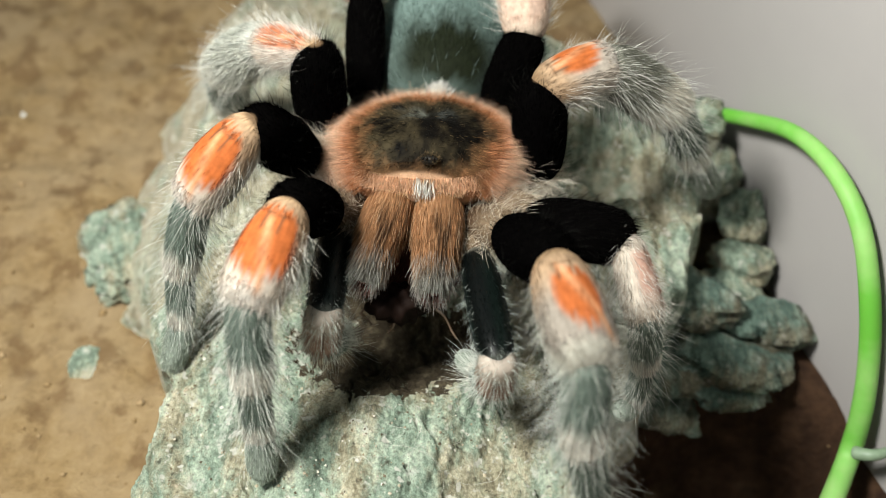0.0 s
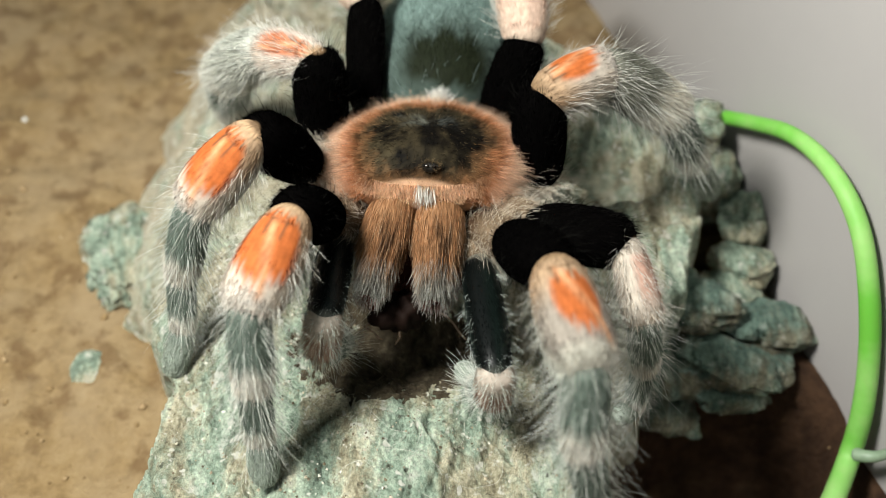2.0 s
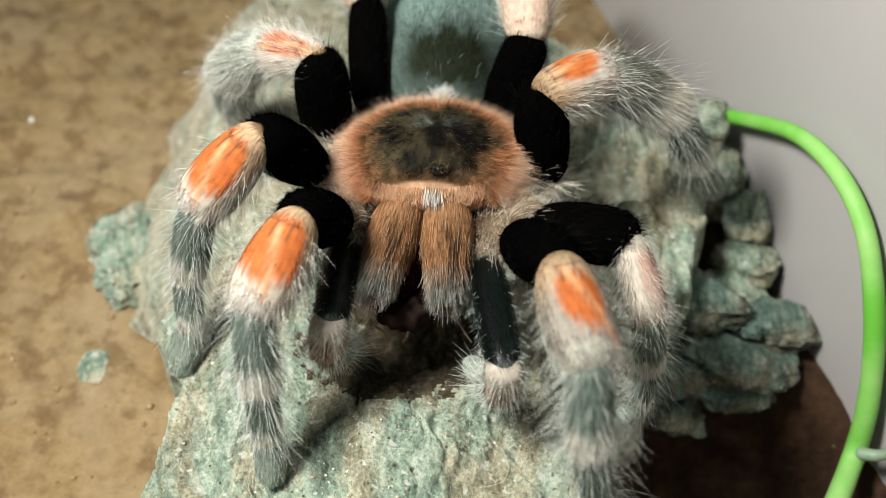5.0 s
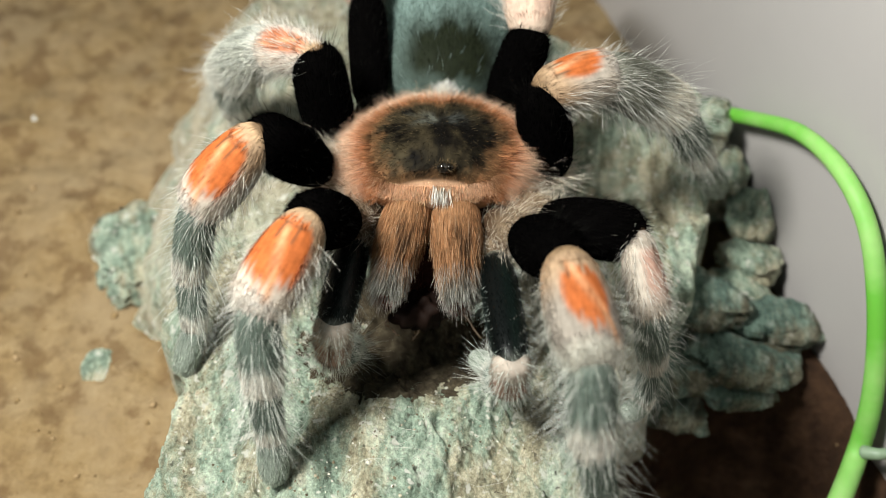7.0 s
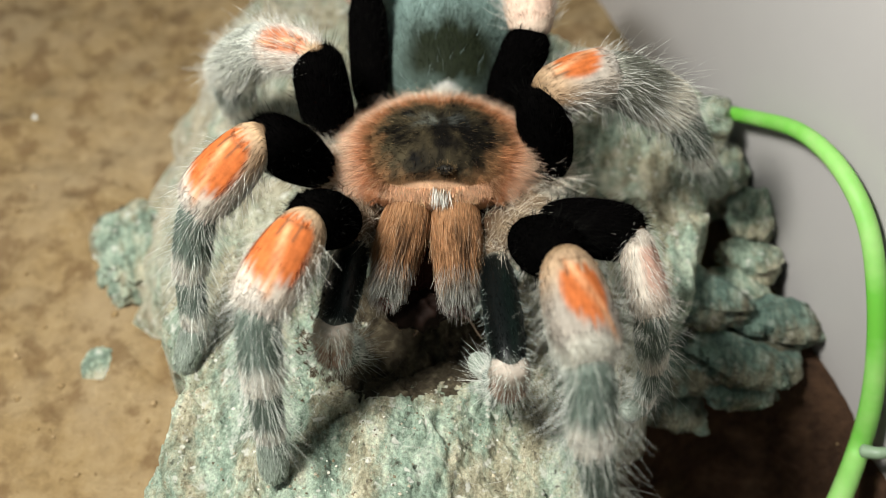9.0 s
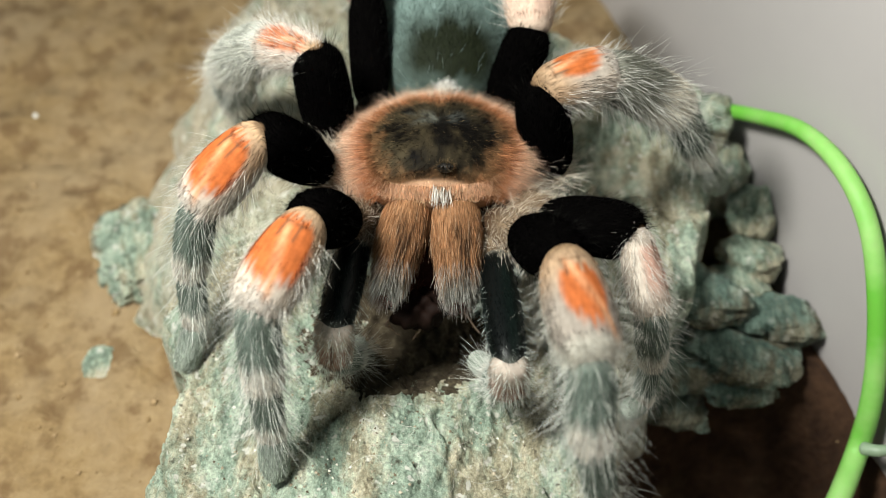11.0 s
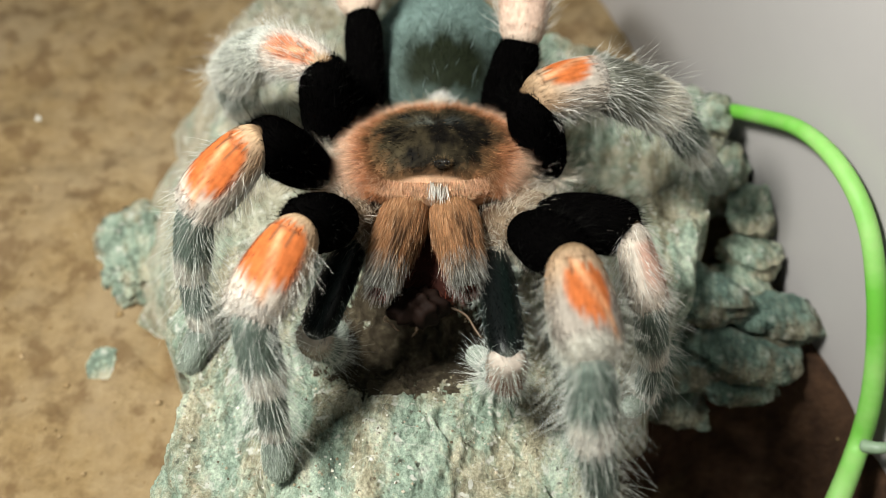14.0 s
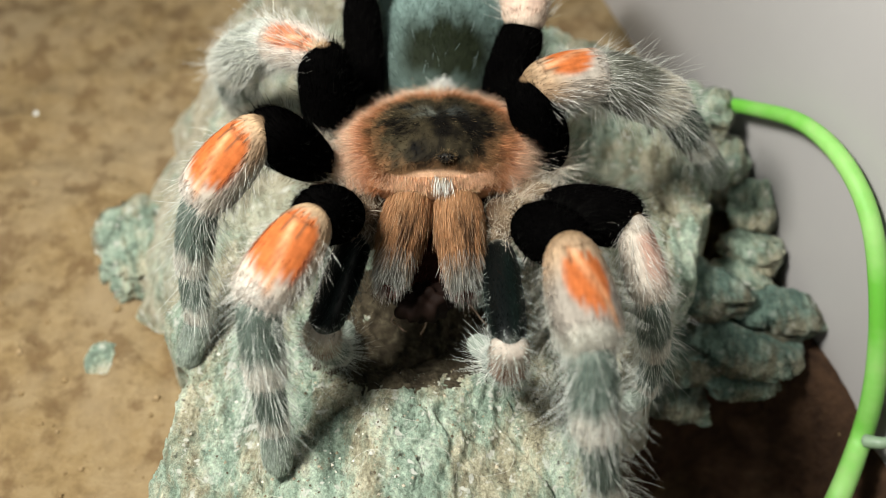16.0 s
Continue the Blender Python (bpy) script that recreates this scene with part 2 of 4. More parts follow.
# ---- the tub: soil, walls ----
def at_wall(s, off=0.0):
    """A point s metres along the tub's long wall from its far end, off metres inside it."""
    along, inward = np.array((0.2553, -0.9669)), np.array((-0.9669, -0.2553))
    p = np.array((0.0349, 0.0875)) + along * (s - 0.16) + inward * off
    return p


def soil_at(x, y):
    """Height of the soil, with two holes beside the rock, the wide one added for its shade."""
    z = 0.0022 * noise.fractal(Vector((x * 60, y * 60, 3.1)), 0.9, 2.0, 5) - 0.0006
    z -= 0.026 * math.exp(-(((x - 0.045) / 0.016) ** 2 + ((y + 0.027) / 0.0135) ** 2) ** 2)
    return z - 0.016 * math.exp(-(((x - 0.0455) / 0.005) ** 2 + ((y - 0.011) / 0.009) ** 2) ** 2)


def build_tub():
    n = 220
    g = np.linspace(-1, 1, n)
    g = np.sign(g) * np.abs(g) ** 1.7
    x, y = np.meshgrid(g * 0.20 - 0.03, g * 0.24 + 0.03, indexing="ij")
    z = np.array([[soil_at(a, b) for a, b in zip(r, q)] for r, q in zip(x, y)])
    bag = Bag()
    bag.put(np.stack([x, y, z], -1).reshape(-1, 3), grid_tris(n, n)[:, ::-1], (0, 0, 0))
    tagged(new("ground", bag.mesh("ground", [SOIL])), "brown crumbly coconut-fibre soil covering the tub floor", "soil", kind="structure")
    far, near, wide, t, h = 0.0, 0.40, 0.25, 0.003, 0.115
    for name, (s0, o0), (s1, o1) in (("wall_east", (far, 0), (near, -t)), ("wall_west", (far, wide), (near, wide + t)),
                                     ("wall_north", (far - t, -t), (far, wide + t)), ("wall_south", (near, -t), (near + t, wide + t))):
        bm = bmesh.new()
        low = [bm.verts.new((*at_wall(s, o), -0.04)) for s, o in ((s0, o0), (s1, o0), (s1, o1), (s0, o1))]
        top = [bm.verts.new((*at_wall(s, o), h)) for s, o in ((s0, o0), (s1, o0), (s1, o1), (s0, o1))]
        bm.faces.new(low), bm.faces.new(top)
        for i in range(4):
            bm.faces.new((low[i], low[(i + 1) % 4], top[(i + 1) % 4], top[i]))
        bmesh.ops.recalc_face_normals(bm, faces=bm.faces)
        bmesh.ops.bevel(bm, geom=bm.edges[:], offset=0.0008, segments=2, affect="EDGES")
        me = bpy.data.meshes.new(name)
        bm.to_mesh(me)
        me.materials.append(WALL)
        tagged(new(name, me), "smooth white plastic wall of the tub", "wall", kind="structure")


def crumbs(name, count, material, lo, hi, spots, label, category):
    """Small angular grains lying on the soil."""
    base = unit(np.array([(1, 0, 0), (-1, 0, 0), (0, 1, 0), (0, -1, 0), (0, 0, 1), (0, 0, -1)], float))
    tri = np.array([(0, 2, 4), (2, 1, 4), (1, 3, 4), (3, 0, 4), (2, 0, 5), (1, 2, 5), (3, 1, 5), (0, 3, 5)])
    bag = Bag()
    p = spots(count)
    size = lo * (hi / lo) ** rng.random(len(p)) ** 2.2
    for q, s in zip(p, size):
        v = base * rng.uniform(0.6, 1.2, (6, 3)) * s
        a = rng.uniform(0, 6.3)
        v[:, :2] = v[:, :2] @ np.array([(math.cos(a), -math.sin(a)), (math.sin(a), math.cos(a))])
        bag.put(v + np.array((q[0], q[1], soil_at(q[0], q[1]) + s * 0.1)), tri, (0, 0, 0))
    me = bag.mesh(name, [material])
    tagged(new(name, me), label, category, kind="stuff")


def soil_spots(n):
    q = np.stack([rng.uniform(-0.115, 0.075, n), rng.uniform(-0.07, 0.12, n)], 1)
    inside = (q - at_wall(0)) @ np.array((-0.9669, -0.2553)) > 0.002
    pit = ((q[:, 0] - 0.040) / 0.016) ** 2 + ((q[:, 1] + 0.024) / 0.014) ** 2 < 1
    return q[inside & ~pit]


# ---- the rock ----
LEFT = ((-60, -37), (-39, -35.5), (-25, -35), (-18, -36), (-10, -40), (10, -44), (40, -43), (80, -38), (110, -30))
RIGHT = ((-60, 20), (-45, 21), (-35, 20.5), (-27, 22), (-20, 25.5), (-13, 32), (-5, 37), (5, 40.5), (15, 43), (35, 44), (60, 37), (110, 26))


def rock_height(x, y):
    """Height in mm of the rock's top at x, y in mm."""
    jag = 2.2 * noise.fractal(Vector((x * 0.10, y * 0.10, 9.0)), 0.8, 2.0, 4)
    xl = np.interp(y, *zip(*LEFT)) + jag
    xr = np.interp(y, *zip(*RIGHT)) + jag
    top = 22 - 0.20 * max(0, abs(x) - 18) - 0.0016 * max(0, y - 20) ** 2
    top += 1.3 * noise.fractal(Vector((x * 0.05, y * 0.035, 1.7)), 0.9, 2.0, 4)
    top += 0.5 * noise.fractal(Vector((x * 0.33, y * 0.10, 4.0)), 0.7, 2.2, 5)
    t = noise.noise(Vector((x * 0.085 + 0.3 * noise.noise(Vector((x * 0.15, y * 0.15, 8.0))), y * 0.022, 2.2))) * 3.2
    top += 1.1 * (math.floor(t) + float(smooth(0.72, 1.0, t - math.floor(t))))
    crack = noise.noise(Vector((x * 0.10 + 0.5 * noise.noise(Vector((x * 0.2, y * 0.2, 3.0))), y * 0.025, 7.7)))
    top -= 1.1 * math.exp(-(crack / 0.03) ** 2)
    top += 0.42 * noise.fractal(Vector((x * 0.8, y * 0.6, 2.0)), 0.6, 2.0, 4)
    top += 0.30 * noise.fractal(Vector((x * 1.9, y * 1.6, 3.0)), 0.5, 2.0, 2)
    top -= 24.0 * math.exp(-(((x - 25.5 + 0.6 * jag) / 7.5) ** 2 + ((y - 15.5 - 0.8 * jag) / 5.0) ** 2) ** 2)
    top += 1.6 * float(smooth(22, 32, x)) * noise.fractal(Vector((x * 0.2, y * 0.2, 6.0)), 0.7, 2.0, 4)
    top -= 10.5 * math.exp(-((x + 3.5) / 14.0) ** 2 - ((y + 15.5) / 8.5) ** 2)
    rear = 47 - 0.42 * (x - 22) + 1.5 * jag - y if x > 0 else 60.0
    right = -3.5 - 5.0 * float(smooth(-10, -18, y))
    k = float(smooth(-3.0, 1.0, rear)) * float(smooth(-2.0, 0.8, x - xl)) * float(smooth(right, 0.8, xr - x)) * float(smooth(-110, -96, -y))
    steep = -30 + (top + 30) * k
    # the far part of the slab slopes gently down into the soil, the near part ends in a steep edge
    ease = float(smooth(-14, 2, y))
    if ease == 0 or x > -10:
        return steep
    gentle = -7 + (top + 7) * float(smooth(-17, 9, x - xl)) * float(smooth(-110, -96, -y))
    return steep * (1 - ease) + gentle * ease


def build_rock():
    xs = np.concatenate([np.arange(-74, -37, 0.6), np.arange(-37, 34, 0.27), np.arange(34, 50, 0.5)])
    ys = np.concatenate([np.arange(-58, -45, 0.7), np.arange(-45, -5, 0.25), np.arange(-5, 30, 0.5), np.arange(30, 108, 0.9)])
    z = np.array([[rock_height(a, b) for b in ys] for a in xs])
    x, y = np.meshgrid(xs, ys, indexing="ij")
    bag = Bag()
    bag.put(np.stack([x, y, z], -1).reshape(-1, 3) * MM, grid_tris(len(xs), len(ys))[:, ::-1], (0, 0, 0))
    rock = tagged(new("decor_rock"), "grey-green painted resin rock slab with tan dust, cracks and stepped ledges", "rock")
    part("slab", bag.mesh("slab", [ROCK]), rock)
    # place, half sizes (mm), turns (degrees), whether blunt
    for c, size, turns, blunt in (((40.2, -2.6, 9.4), (7.0, 5.2, 2.2), (-6, 8, -8), 0), ((43.4, -10.4, 5.2), (8.0, 4.6, 2.2), (-8, 9, -16), 0), ((44.8, -13.9, 1.8), (5.6, 3.4, 1.8), (-4, 6, -6), 0), ((52.6, -2.6, 4.6), (7.4, 5.2, 2.2), (-8, 5, -4), 0),
                                  ((51.0, -8.2, 1.6), (5.4, 4.0, 2.6), (0, 8, 22), 0), ((51.2, 15.4, 9.0), (3.6, 4.8, 3.6), (6, -8, -20), 1), ((50.6, 8.4, 6.2), (5.2, 4.6, 2.8), (-5, 6, 12), 0), ((48.0, 3.4, 3.5), (4.6, 5.0, 3.0), (0, 5, 10), 1),
                                  ((36.0, -8.5, 4.0), (6.4, 6, 3.0), (0, 6, 4), 1), ((34.0, -13.5, -1.6), (6.0, 5.0, 2.6), (-5, 4, -15), 1), ((48.2, 23, 9), (3.2, 5.4, 6), (0, 0, -10), 1), ((44.5, 36, 9), (3, 5, 7), (0, 0, 30), 1), ((45.0, 27.2, 17.0), (2.8, 3.8, 5.5), (0, 0, -10), 1),
                                  ((-51.5, 13.8, 1.0), (6.6, 9.0, 3.6), (0, 0, 20), 1), ((-53.2, -7.6, -0.6), (2.4, 3.6, 1.1), (0, 0, 5), 1)):
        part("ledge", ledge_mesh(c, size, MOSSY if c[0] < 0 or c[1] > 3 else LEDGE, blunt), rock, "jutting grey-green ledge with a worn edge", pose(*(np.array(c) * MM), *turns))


def build_hollow_soil():
    """Soil in the hollow of the slab, coloured dark for the shade under the spider."""
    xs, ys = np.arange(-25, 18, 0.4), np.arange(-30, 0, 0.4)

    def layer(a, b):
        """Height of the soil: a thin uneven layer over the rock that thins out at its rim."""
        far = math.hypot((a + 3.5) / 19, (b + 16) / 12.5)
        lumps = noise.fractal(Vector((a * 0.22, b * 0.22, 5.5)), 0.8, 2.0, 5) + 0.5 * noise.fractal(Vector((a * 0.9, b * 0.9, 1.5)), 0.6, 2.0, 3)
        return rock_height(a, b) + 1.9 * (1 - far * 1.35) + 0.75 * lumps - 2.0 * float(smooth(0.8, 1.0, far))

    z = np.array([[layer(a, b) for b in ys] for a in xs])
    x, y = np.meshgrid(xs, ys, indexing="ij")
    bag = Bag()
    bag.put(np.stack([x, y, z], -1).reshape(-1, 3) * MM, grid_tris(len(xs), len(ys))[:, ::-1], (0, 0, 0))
    m, t, b = nodes("shade_dark_soil", 0.85, 0.2)
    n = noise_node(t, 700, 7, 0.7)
    # brown soil ramp, lowered so the spider's shade is in the colour
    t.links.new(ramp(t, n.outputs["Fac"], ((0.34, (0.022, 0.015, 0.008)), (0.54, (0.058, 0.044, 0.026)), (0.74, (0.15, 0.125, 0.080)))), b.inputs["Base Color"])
    bump(t, b, n.outputs["Fac"], 0.9, 0.0012)
    tagged(new("soil_patch", bag.mesh("soil_patch", [m])), "brown soil in the hollow of the rock, coloured dark for shade", "soil", kind="stuff")


def build_grit():
    """Grains of dust and sand stuck to the rock."""
    base = np.array([(1, 0, 0), (-1, 0, 0), (0, 1, 0), (0, -1, 0), (0, 0, 1), (0, 0, -1)], float)
    tri = np.array([(0, 2, 4), (2, 1, 4), (1, 3, 4), (3, 0, 4), (2, 0, 5), (1, 2, 5), (3, 1, 5), (0, 3, 5)])
    bag = Bag()
    r = random.Random(11)
    for _ in range(15000):
        x, y = r.uniform(-36, 34), r.uniform(-46, 30)
        if noise.noise(Vector((x * 0.09, y * 0.09, 5.0))) < r.uniform(-0.5, 0.35):
            continue
        h = rock_height(x, y)
        if h < 12:
            continue
        size = 0.05 + 0.24 * r.random() ** 4
        a = r.uniform(0, 6.3)
        v = base * rng.uniform(0.6, 1.2, (6, 3)) * size
        v[:, :2] = v[:, :2] @ np.array([(math.cos(a), -math.sin(a)), (math.sin(a), math.cos(a))])
        bag.put((v + (x, y, h + 0.1 * size)) * MM, tri, (0, 0, 0))
    me = bag.mesh("rock_grit", [GRIT])
    me.polygons.foreach_set("use_smooth", np.zeros(len(me.polygons), bool))
    tagged(new("rock_grit", me), "tan and white grit sprinkled on the rock", "sand", kind="stuff")


def ledge_mesh(c, size, paint, blunt):
    """A jutting shelf of layered rock, wedge-shaped towards +x unless it is blunt."""
    bm = bmesh.new()
    bmesh.ops.create_icosphere(bm, subdivisions=6, radius=1)
    off = Vector(c) * 0.37
    for v in bm.verts:
        q = Vector([math.copysign(abs(a) ** 0.75, a) for a in v.co])
        w = Vector((q.x * size[0], q.y * size[1], q.z * size[2]))
        # layers: each bed reaches out to its own edge
        bed = q.z * size[2] * 0.75 + 0.7 * noise.noise(Vector((w.x * 0.18, w.y * 0.18, c[1])) + off)
        step = bed - math.floor(bed)
        rough = noise.noise(Vector((math.floor(bed) * 5.3, c[0], w.x * 0.15 + w.y * 0.1)))
        after = noise.noise(Vector((math.floor(bed + 1) * 5.3, c[0], w.x * 0.15 + w.y * 0.1)))
        out = 0.42 * (rough + (after - rough) * float(smooth(0.75, 1.0, step)))
        taper = 1.0 if blunt else 1.0 - 0.5 * float(smooth(-0.2, 1.1, q.x))
        r = 1 + out + 0.16 * noise.fractal(w * 0.16 + off, 0.8, 2.0, 3) + 0.10 * noise.fractal(Vector((w.x * 0.6, w.y * 0.6, w.z * 1.3)) + off, 0.7, 2.1, 5)
        chunk, seeds = noise.voronoi(Vector((w.x * 0.33, w.y * 0.33, w.z * 0.6)) + off)
        r += 0.22 * noise.noise(seeds[0] * 3.1) - 0.05 * math.exp(-((chunk[1] - chunk[0]) / 0.10) ** 2)
        lift = 0.22 * noise.noise(seeds[0] * 2.3) + 0.15 * noise.fractal(w * 0.25 + off, 0.8, 2.0, 4) + 0.06 * noise.fractal(w * 0.9 + off, 0.7, 2.0, 3)
        v.co = Vector((w.x * r, w.y * r * taper, w.z * (1 + lift) * (0.6 + 0.4 * taper))) * MM
    me = bpy.data.meshes.new("ledge")
    bm.to_mesh(me)
    bm.free()
    me.polygons.foreach_set("use_smooth", np.ones(len(me.polygons), bool))
    me.materials.append(paint)
    return me


def sweep(points, radius, sides=12, sub=10, taper=0.0):
    """A round tube along a smooth line through the points (metres)."""
    p = np.asarray(points, float)
    q = np.concatenate([[2 * p[0] - p[1]], p, [2 * p[-1] - p[-2]]])
    line = []
    for i in range(1, len(q) - 2):
        for s in np.linspace(0, 1, sub, endpoint=False):
            a, b, c, d = q[i - 1:i + 3]
            line.append(0.5 * (2 * b + (c - a) * s + (2 * a - 5 * b + 4 * c - d) * s * s + (3 * b - a - 3 * c + d) * s ** 3))
    line = np.array(line + [p[-1]])
    way = unit(np.gradient(line, axis=0))
    up = np.array((0.0, 0.1, 1.0))
    side = unit(np.cross(way, up))
    top = np.cross(side, way)
    ang = np.linspace(0, 2 * math.pi, sides, endpoint=False)
    r = radius * (1 - taper * np.linspace(0, 1, len(line)))
    r[0] *= 0.02
    r[-1] *= 0.02
    r[1] *= 0.8
    r[-2] *= 0.8
    v = line[:, None] + r[:, None, None] * (side[:, None] * np.cos(ang)[None, :, None] + top[:, None] * np.sin(ang)[None, :, None])
    return v.reshape(-1, 3), grid_tris(len(line), sides, True)


STEM = ((0.0445, 0.0318, 0.0165), (0.0470, 0.0292, 0.0190), (0.0500, 0.0207, 0.0251), (0.0521, 0.0131, 0.0300), (0.0540, 0.0058, 0.0323), (0.0558, -0.0009, 0.0320), (0.0573, -0.0066, 0.0293), (0.0586, -0.0118, 0.0238), (0.0598, -0.0161, 0.0168), (0.0603, -0.0204, 0.0091), (0.0597, -0.0241, 0.0021),
        (0.0552, -0.0314, 0.0015), (0.053, -0.035, -0.003))


def build_stem():
    stem = tagged(new("plastic_plant_stem"), "bright green curved plastic plant stem by the tub wall", "artificial plant")
    bag = Bag()
    v, f = sweep(STEM, 0.00108, 16, taper=-0.5)
    bag.put(v, f, (0, 0, 0))
    part("stem", bag.mesh("stem", [TUBE]), stem)
    bag = Bag()
    v, f = sweep([(0.0590, -0.0250, 0.0048), (0.0605, -0.0262, 0.0062), (0.0622, -0.0262, 0.0066), (0.0632, -0.0255, 0.0062)], 0.0010, 12, taper=0.4)
    bag.put(v, f, (0, 0, 0))
    part("side_shoot", bag.mesh("side_shoot", [plain("pale_green_plastic", (0.19, 0.26, 0.17), 0.5)]), stem, "pale green short side shoot")


# ---- the tarantula ----
BLACK, ORANGE, CREAM, TAN = (0.0018, 0.0016, 0.0016), (0.43, 0.115, 0.032), (0.50, 0.435, 0.37), (0.42, 0.265, 0.15)
GREY, PALE, WHITE = (0.27, 0.335, 0.285), (0.56, 0.58, 0.53), (0.86, 0.86, 0.82)
BROWN, DARK, RUST = (0.22, 0.12, 0.065), (0.005, 0.004, 0.003), (0.60, 0.335, 0.21)


def marking(kind, u, th):
    """Skin colour at u along a limb segment and th round it from its back."""
    if kind == "pale_patella":
        th = th - 0.55
    if kind == "pink_patella":
        th = th - 0.5
    if kind == "shaded_patella":
        th = th - 0.6 * u + 0.22
    a = np.abs(th)
    one = np.ones(u.shape + (3,))
    if kind == "femur":
        c = lerp(BLACK * one, np.asarray(TAN) * 0.8 * one, 0.7 * smooth(0.985, 0.998, u))
        c = lerp(c, np.asarray((0.20, 0.14, 0.09)) * one, 1 - smooth(0.03, 0.09, u))
    elif kind == "palp_femur":
        # highlight stripe and edge sheen painted in teal over the black
        c = lerp(np.asarray((0.002, 0.003, 0.0028)) * one, np.asarray((0.010, 0.018, 0.015)) * one, 0.5 * np.exp(-((th - 0.35) / 0.35) ** 2) + 0.6 * smooth(1.0, 1.5, a))
        c = lerp(c, np.asarray((0.24, 0.22, 0.18)) * one, 1 - smooth(0.08, 0.13, u))
        c = lerp(c, np.asarray((0.10, 0.105, 0.09)) * one, 0.8 * smooth(0.93, 0.98, u))
    elif kind == "palp_patella":
        c = lerp(np.asarray((0.46, 0.39, 0.33)) * one, np.asarray((0.36, 0.235, 0.185)) * one, smooth(0.25, 0.45, u) * (1 - smooth(0.9, 1.5, a)))
        c = lerp(c, np.asarray(BROWN) * 0.3 * one, 0.8 * np.exp(-(th / 0.10) ** 2) * smooth(0.2, 0.26, u) * (1 - smooth(0.6, 0.8, u)))
    elif kind in ("patella", "pale_patella", "worn_patella", "shaded_patella", "faint_patella"):
        wob = 0.035 * np.sin(21 * th + 3 * np.sin(5 * u)) + 0.025 * np.sin(37 * th)
        wide = 0.22 + wob + 0.92 * np.clip(np.sin(math.pi * np.clip((u - 0.08) / 0.84, 0, 1)), 0, 1) ** 0.45
        if kind in ("worn_patella", "shaded_patella"):
            wide = (wide * 0.62 - 0.12 * np.sin(9 * u + th)) * (1.15 - 0.5 * u)
        # right front knee: same worn pattern, dimmed in colour for its weaker light
        rim = lerp(np.asarray((0.40, 0.27, 0.17)) * one, np.asarray(CREAM) * (0.62 if kind == "shaded_patella" else 0.9 if kind == "worn_patella" else 1.0) * one, smooth(0.2, 0.6, u))
        c = lerp(rim, ORANGE * one, smooth((0.24 if kind in ("worn_patella", "shaded_patella") else 0.10) + wob, (0.34 if kind in ("worn_patella", "shaded_patella") else 0.19) + wob, u) * (1 - smooth(0.68 - 0.12 * a + wob, 0.86 - 0.12 * a + wob, u)) * (1 - smooth(wide - 0.2, wide + 0.12, a)))
        c = c * (1.0 if kind != "shaded_patella" else 0.88) * (0.90 + 0.10 * np.sin(26 * th + 2.0 * np.sin(7 * u))[..., None])
        c = lerp(c, np.asarray((0.54, 0.27, 0.14)) * one, 0.8 * np.exp(-((th - 1.1 * u + 0.42) / 0.14) ** 2) * smooth(0.15, 0.3, u))
        if kind == "faint_patella":
            c = lerp(c, np.asarray((0.56, 0.44, 0.36)) * one, 0.8)
            return c
        if kind == "pale_patella":
            c = lerp(c, np.asarray((0.56, 0.49, 0.43)) * one, 0.12 + 0.8 * smooth(0.42, 0.75, a + 0.25 * np.abs(u - 0.5)))
        c = lerp(c, np.asarray(ORANGE) * 0.45 * one, 0.7 * np.exp(-((th - 0.55 * u + 0.15) / 0.07) ** 2) * smooth(0.35, 0.5, u) * (1 - smooth(0.62, 0.74, u)))
        c = lerp(c, np.asarray((0.48, 0.455, 0.395) if kind == "shaded_patella" else (0.60, 0.55, 0.50)) * one, smooth(0.78, 0.92, u))
        grain = 0.75 + 0.3 * np.sin(17 * th + 40 * u + 2 * np.sin(9 * th)) * np.sin(31 * u + 3 * th)
        c = lerp(c, np.asarray((0.27, 0.175, 0.10) if kind in ("worn_patella", "shaded_patella") else (0.54, 0.36, 0.215)) * grain[..., None], 1 - smooth(0.05, 0.20 if kind in ("worn_patella", "shaded_patella") else 0.13, u))
        c = lerp(c, np.asarray((0.10, 0.06, 0.035)) * one, 0.8 * (1 - smooth(0.02, 0.06, u)))
        c = lerp(c, PALE * one, 0.7 * smooth(1.4, 2.2, a))
        c = lerp(c, np.asarray(BROWN) * 0.4 * one, 0.65 * np.exp(-((u - 0.185 - 0.035 * np.cos(2 * th)) / 0.012) ** 2) * (1 - smooth(0.3, 0.6, a)))
        c = lerp(c, np.asarray(BROWN) * 0.4 * one, 0.8 * np.exp(-((a - 0.28) / 0.05) ** 2) * smooth(0.18, 0.22, u) * (1 - smooth(0.34, 0.40, u)))
    elif kind == "pink_patella":
        c = lerp(CREAM * one, np.asarray((0.46, 0.28, 0.22)) * one, smooth(0.2, 0.3, u) * (1 - smooth(0.6, 0.9, u)) * (1 - smooth(0.6, 1.2, a)))
        c = lerp(c, np.asarray(BROWN) * 0.35 * one, 0.9 * np.exp(-((th + 0.25 * u) / 0.09) ** 2) * smooth(0.16, 0.2, u) * (1 - smooth(0.42, 0.5, u)))
    elif kind in ("tibia", "metatarsus", "pale_tibia", "grey_tibia"):
        ring = u + 0.03 * np.sin(5 * th) + 0.02 * np.sin(13 * th + 1)
        c = lerp(np.asarray((0.19, 0.235, 0.20)) * one, np.asarray((0.74, 0.70, 0.63)) * one, 0.95 * smooth(0.56, 0.74, ring))
        c = lerp(c, np.asarray((0.30, 0.33, 0.285)) * one, 0.7 * (1 - smooth(0.0, 0.16, u)))
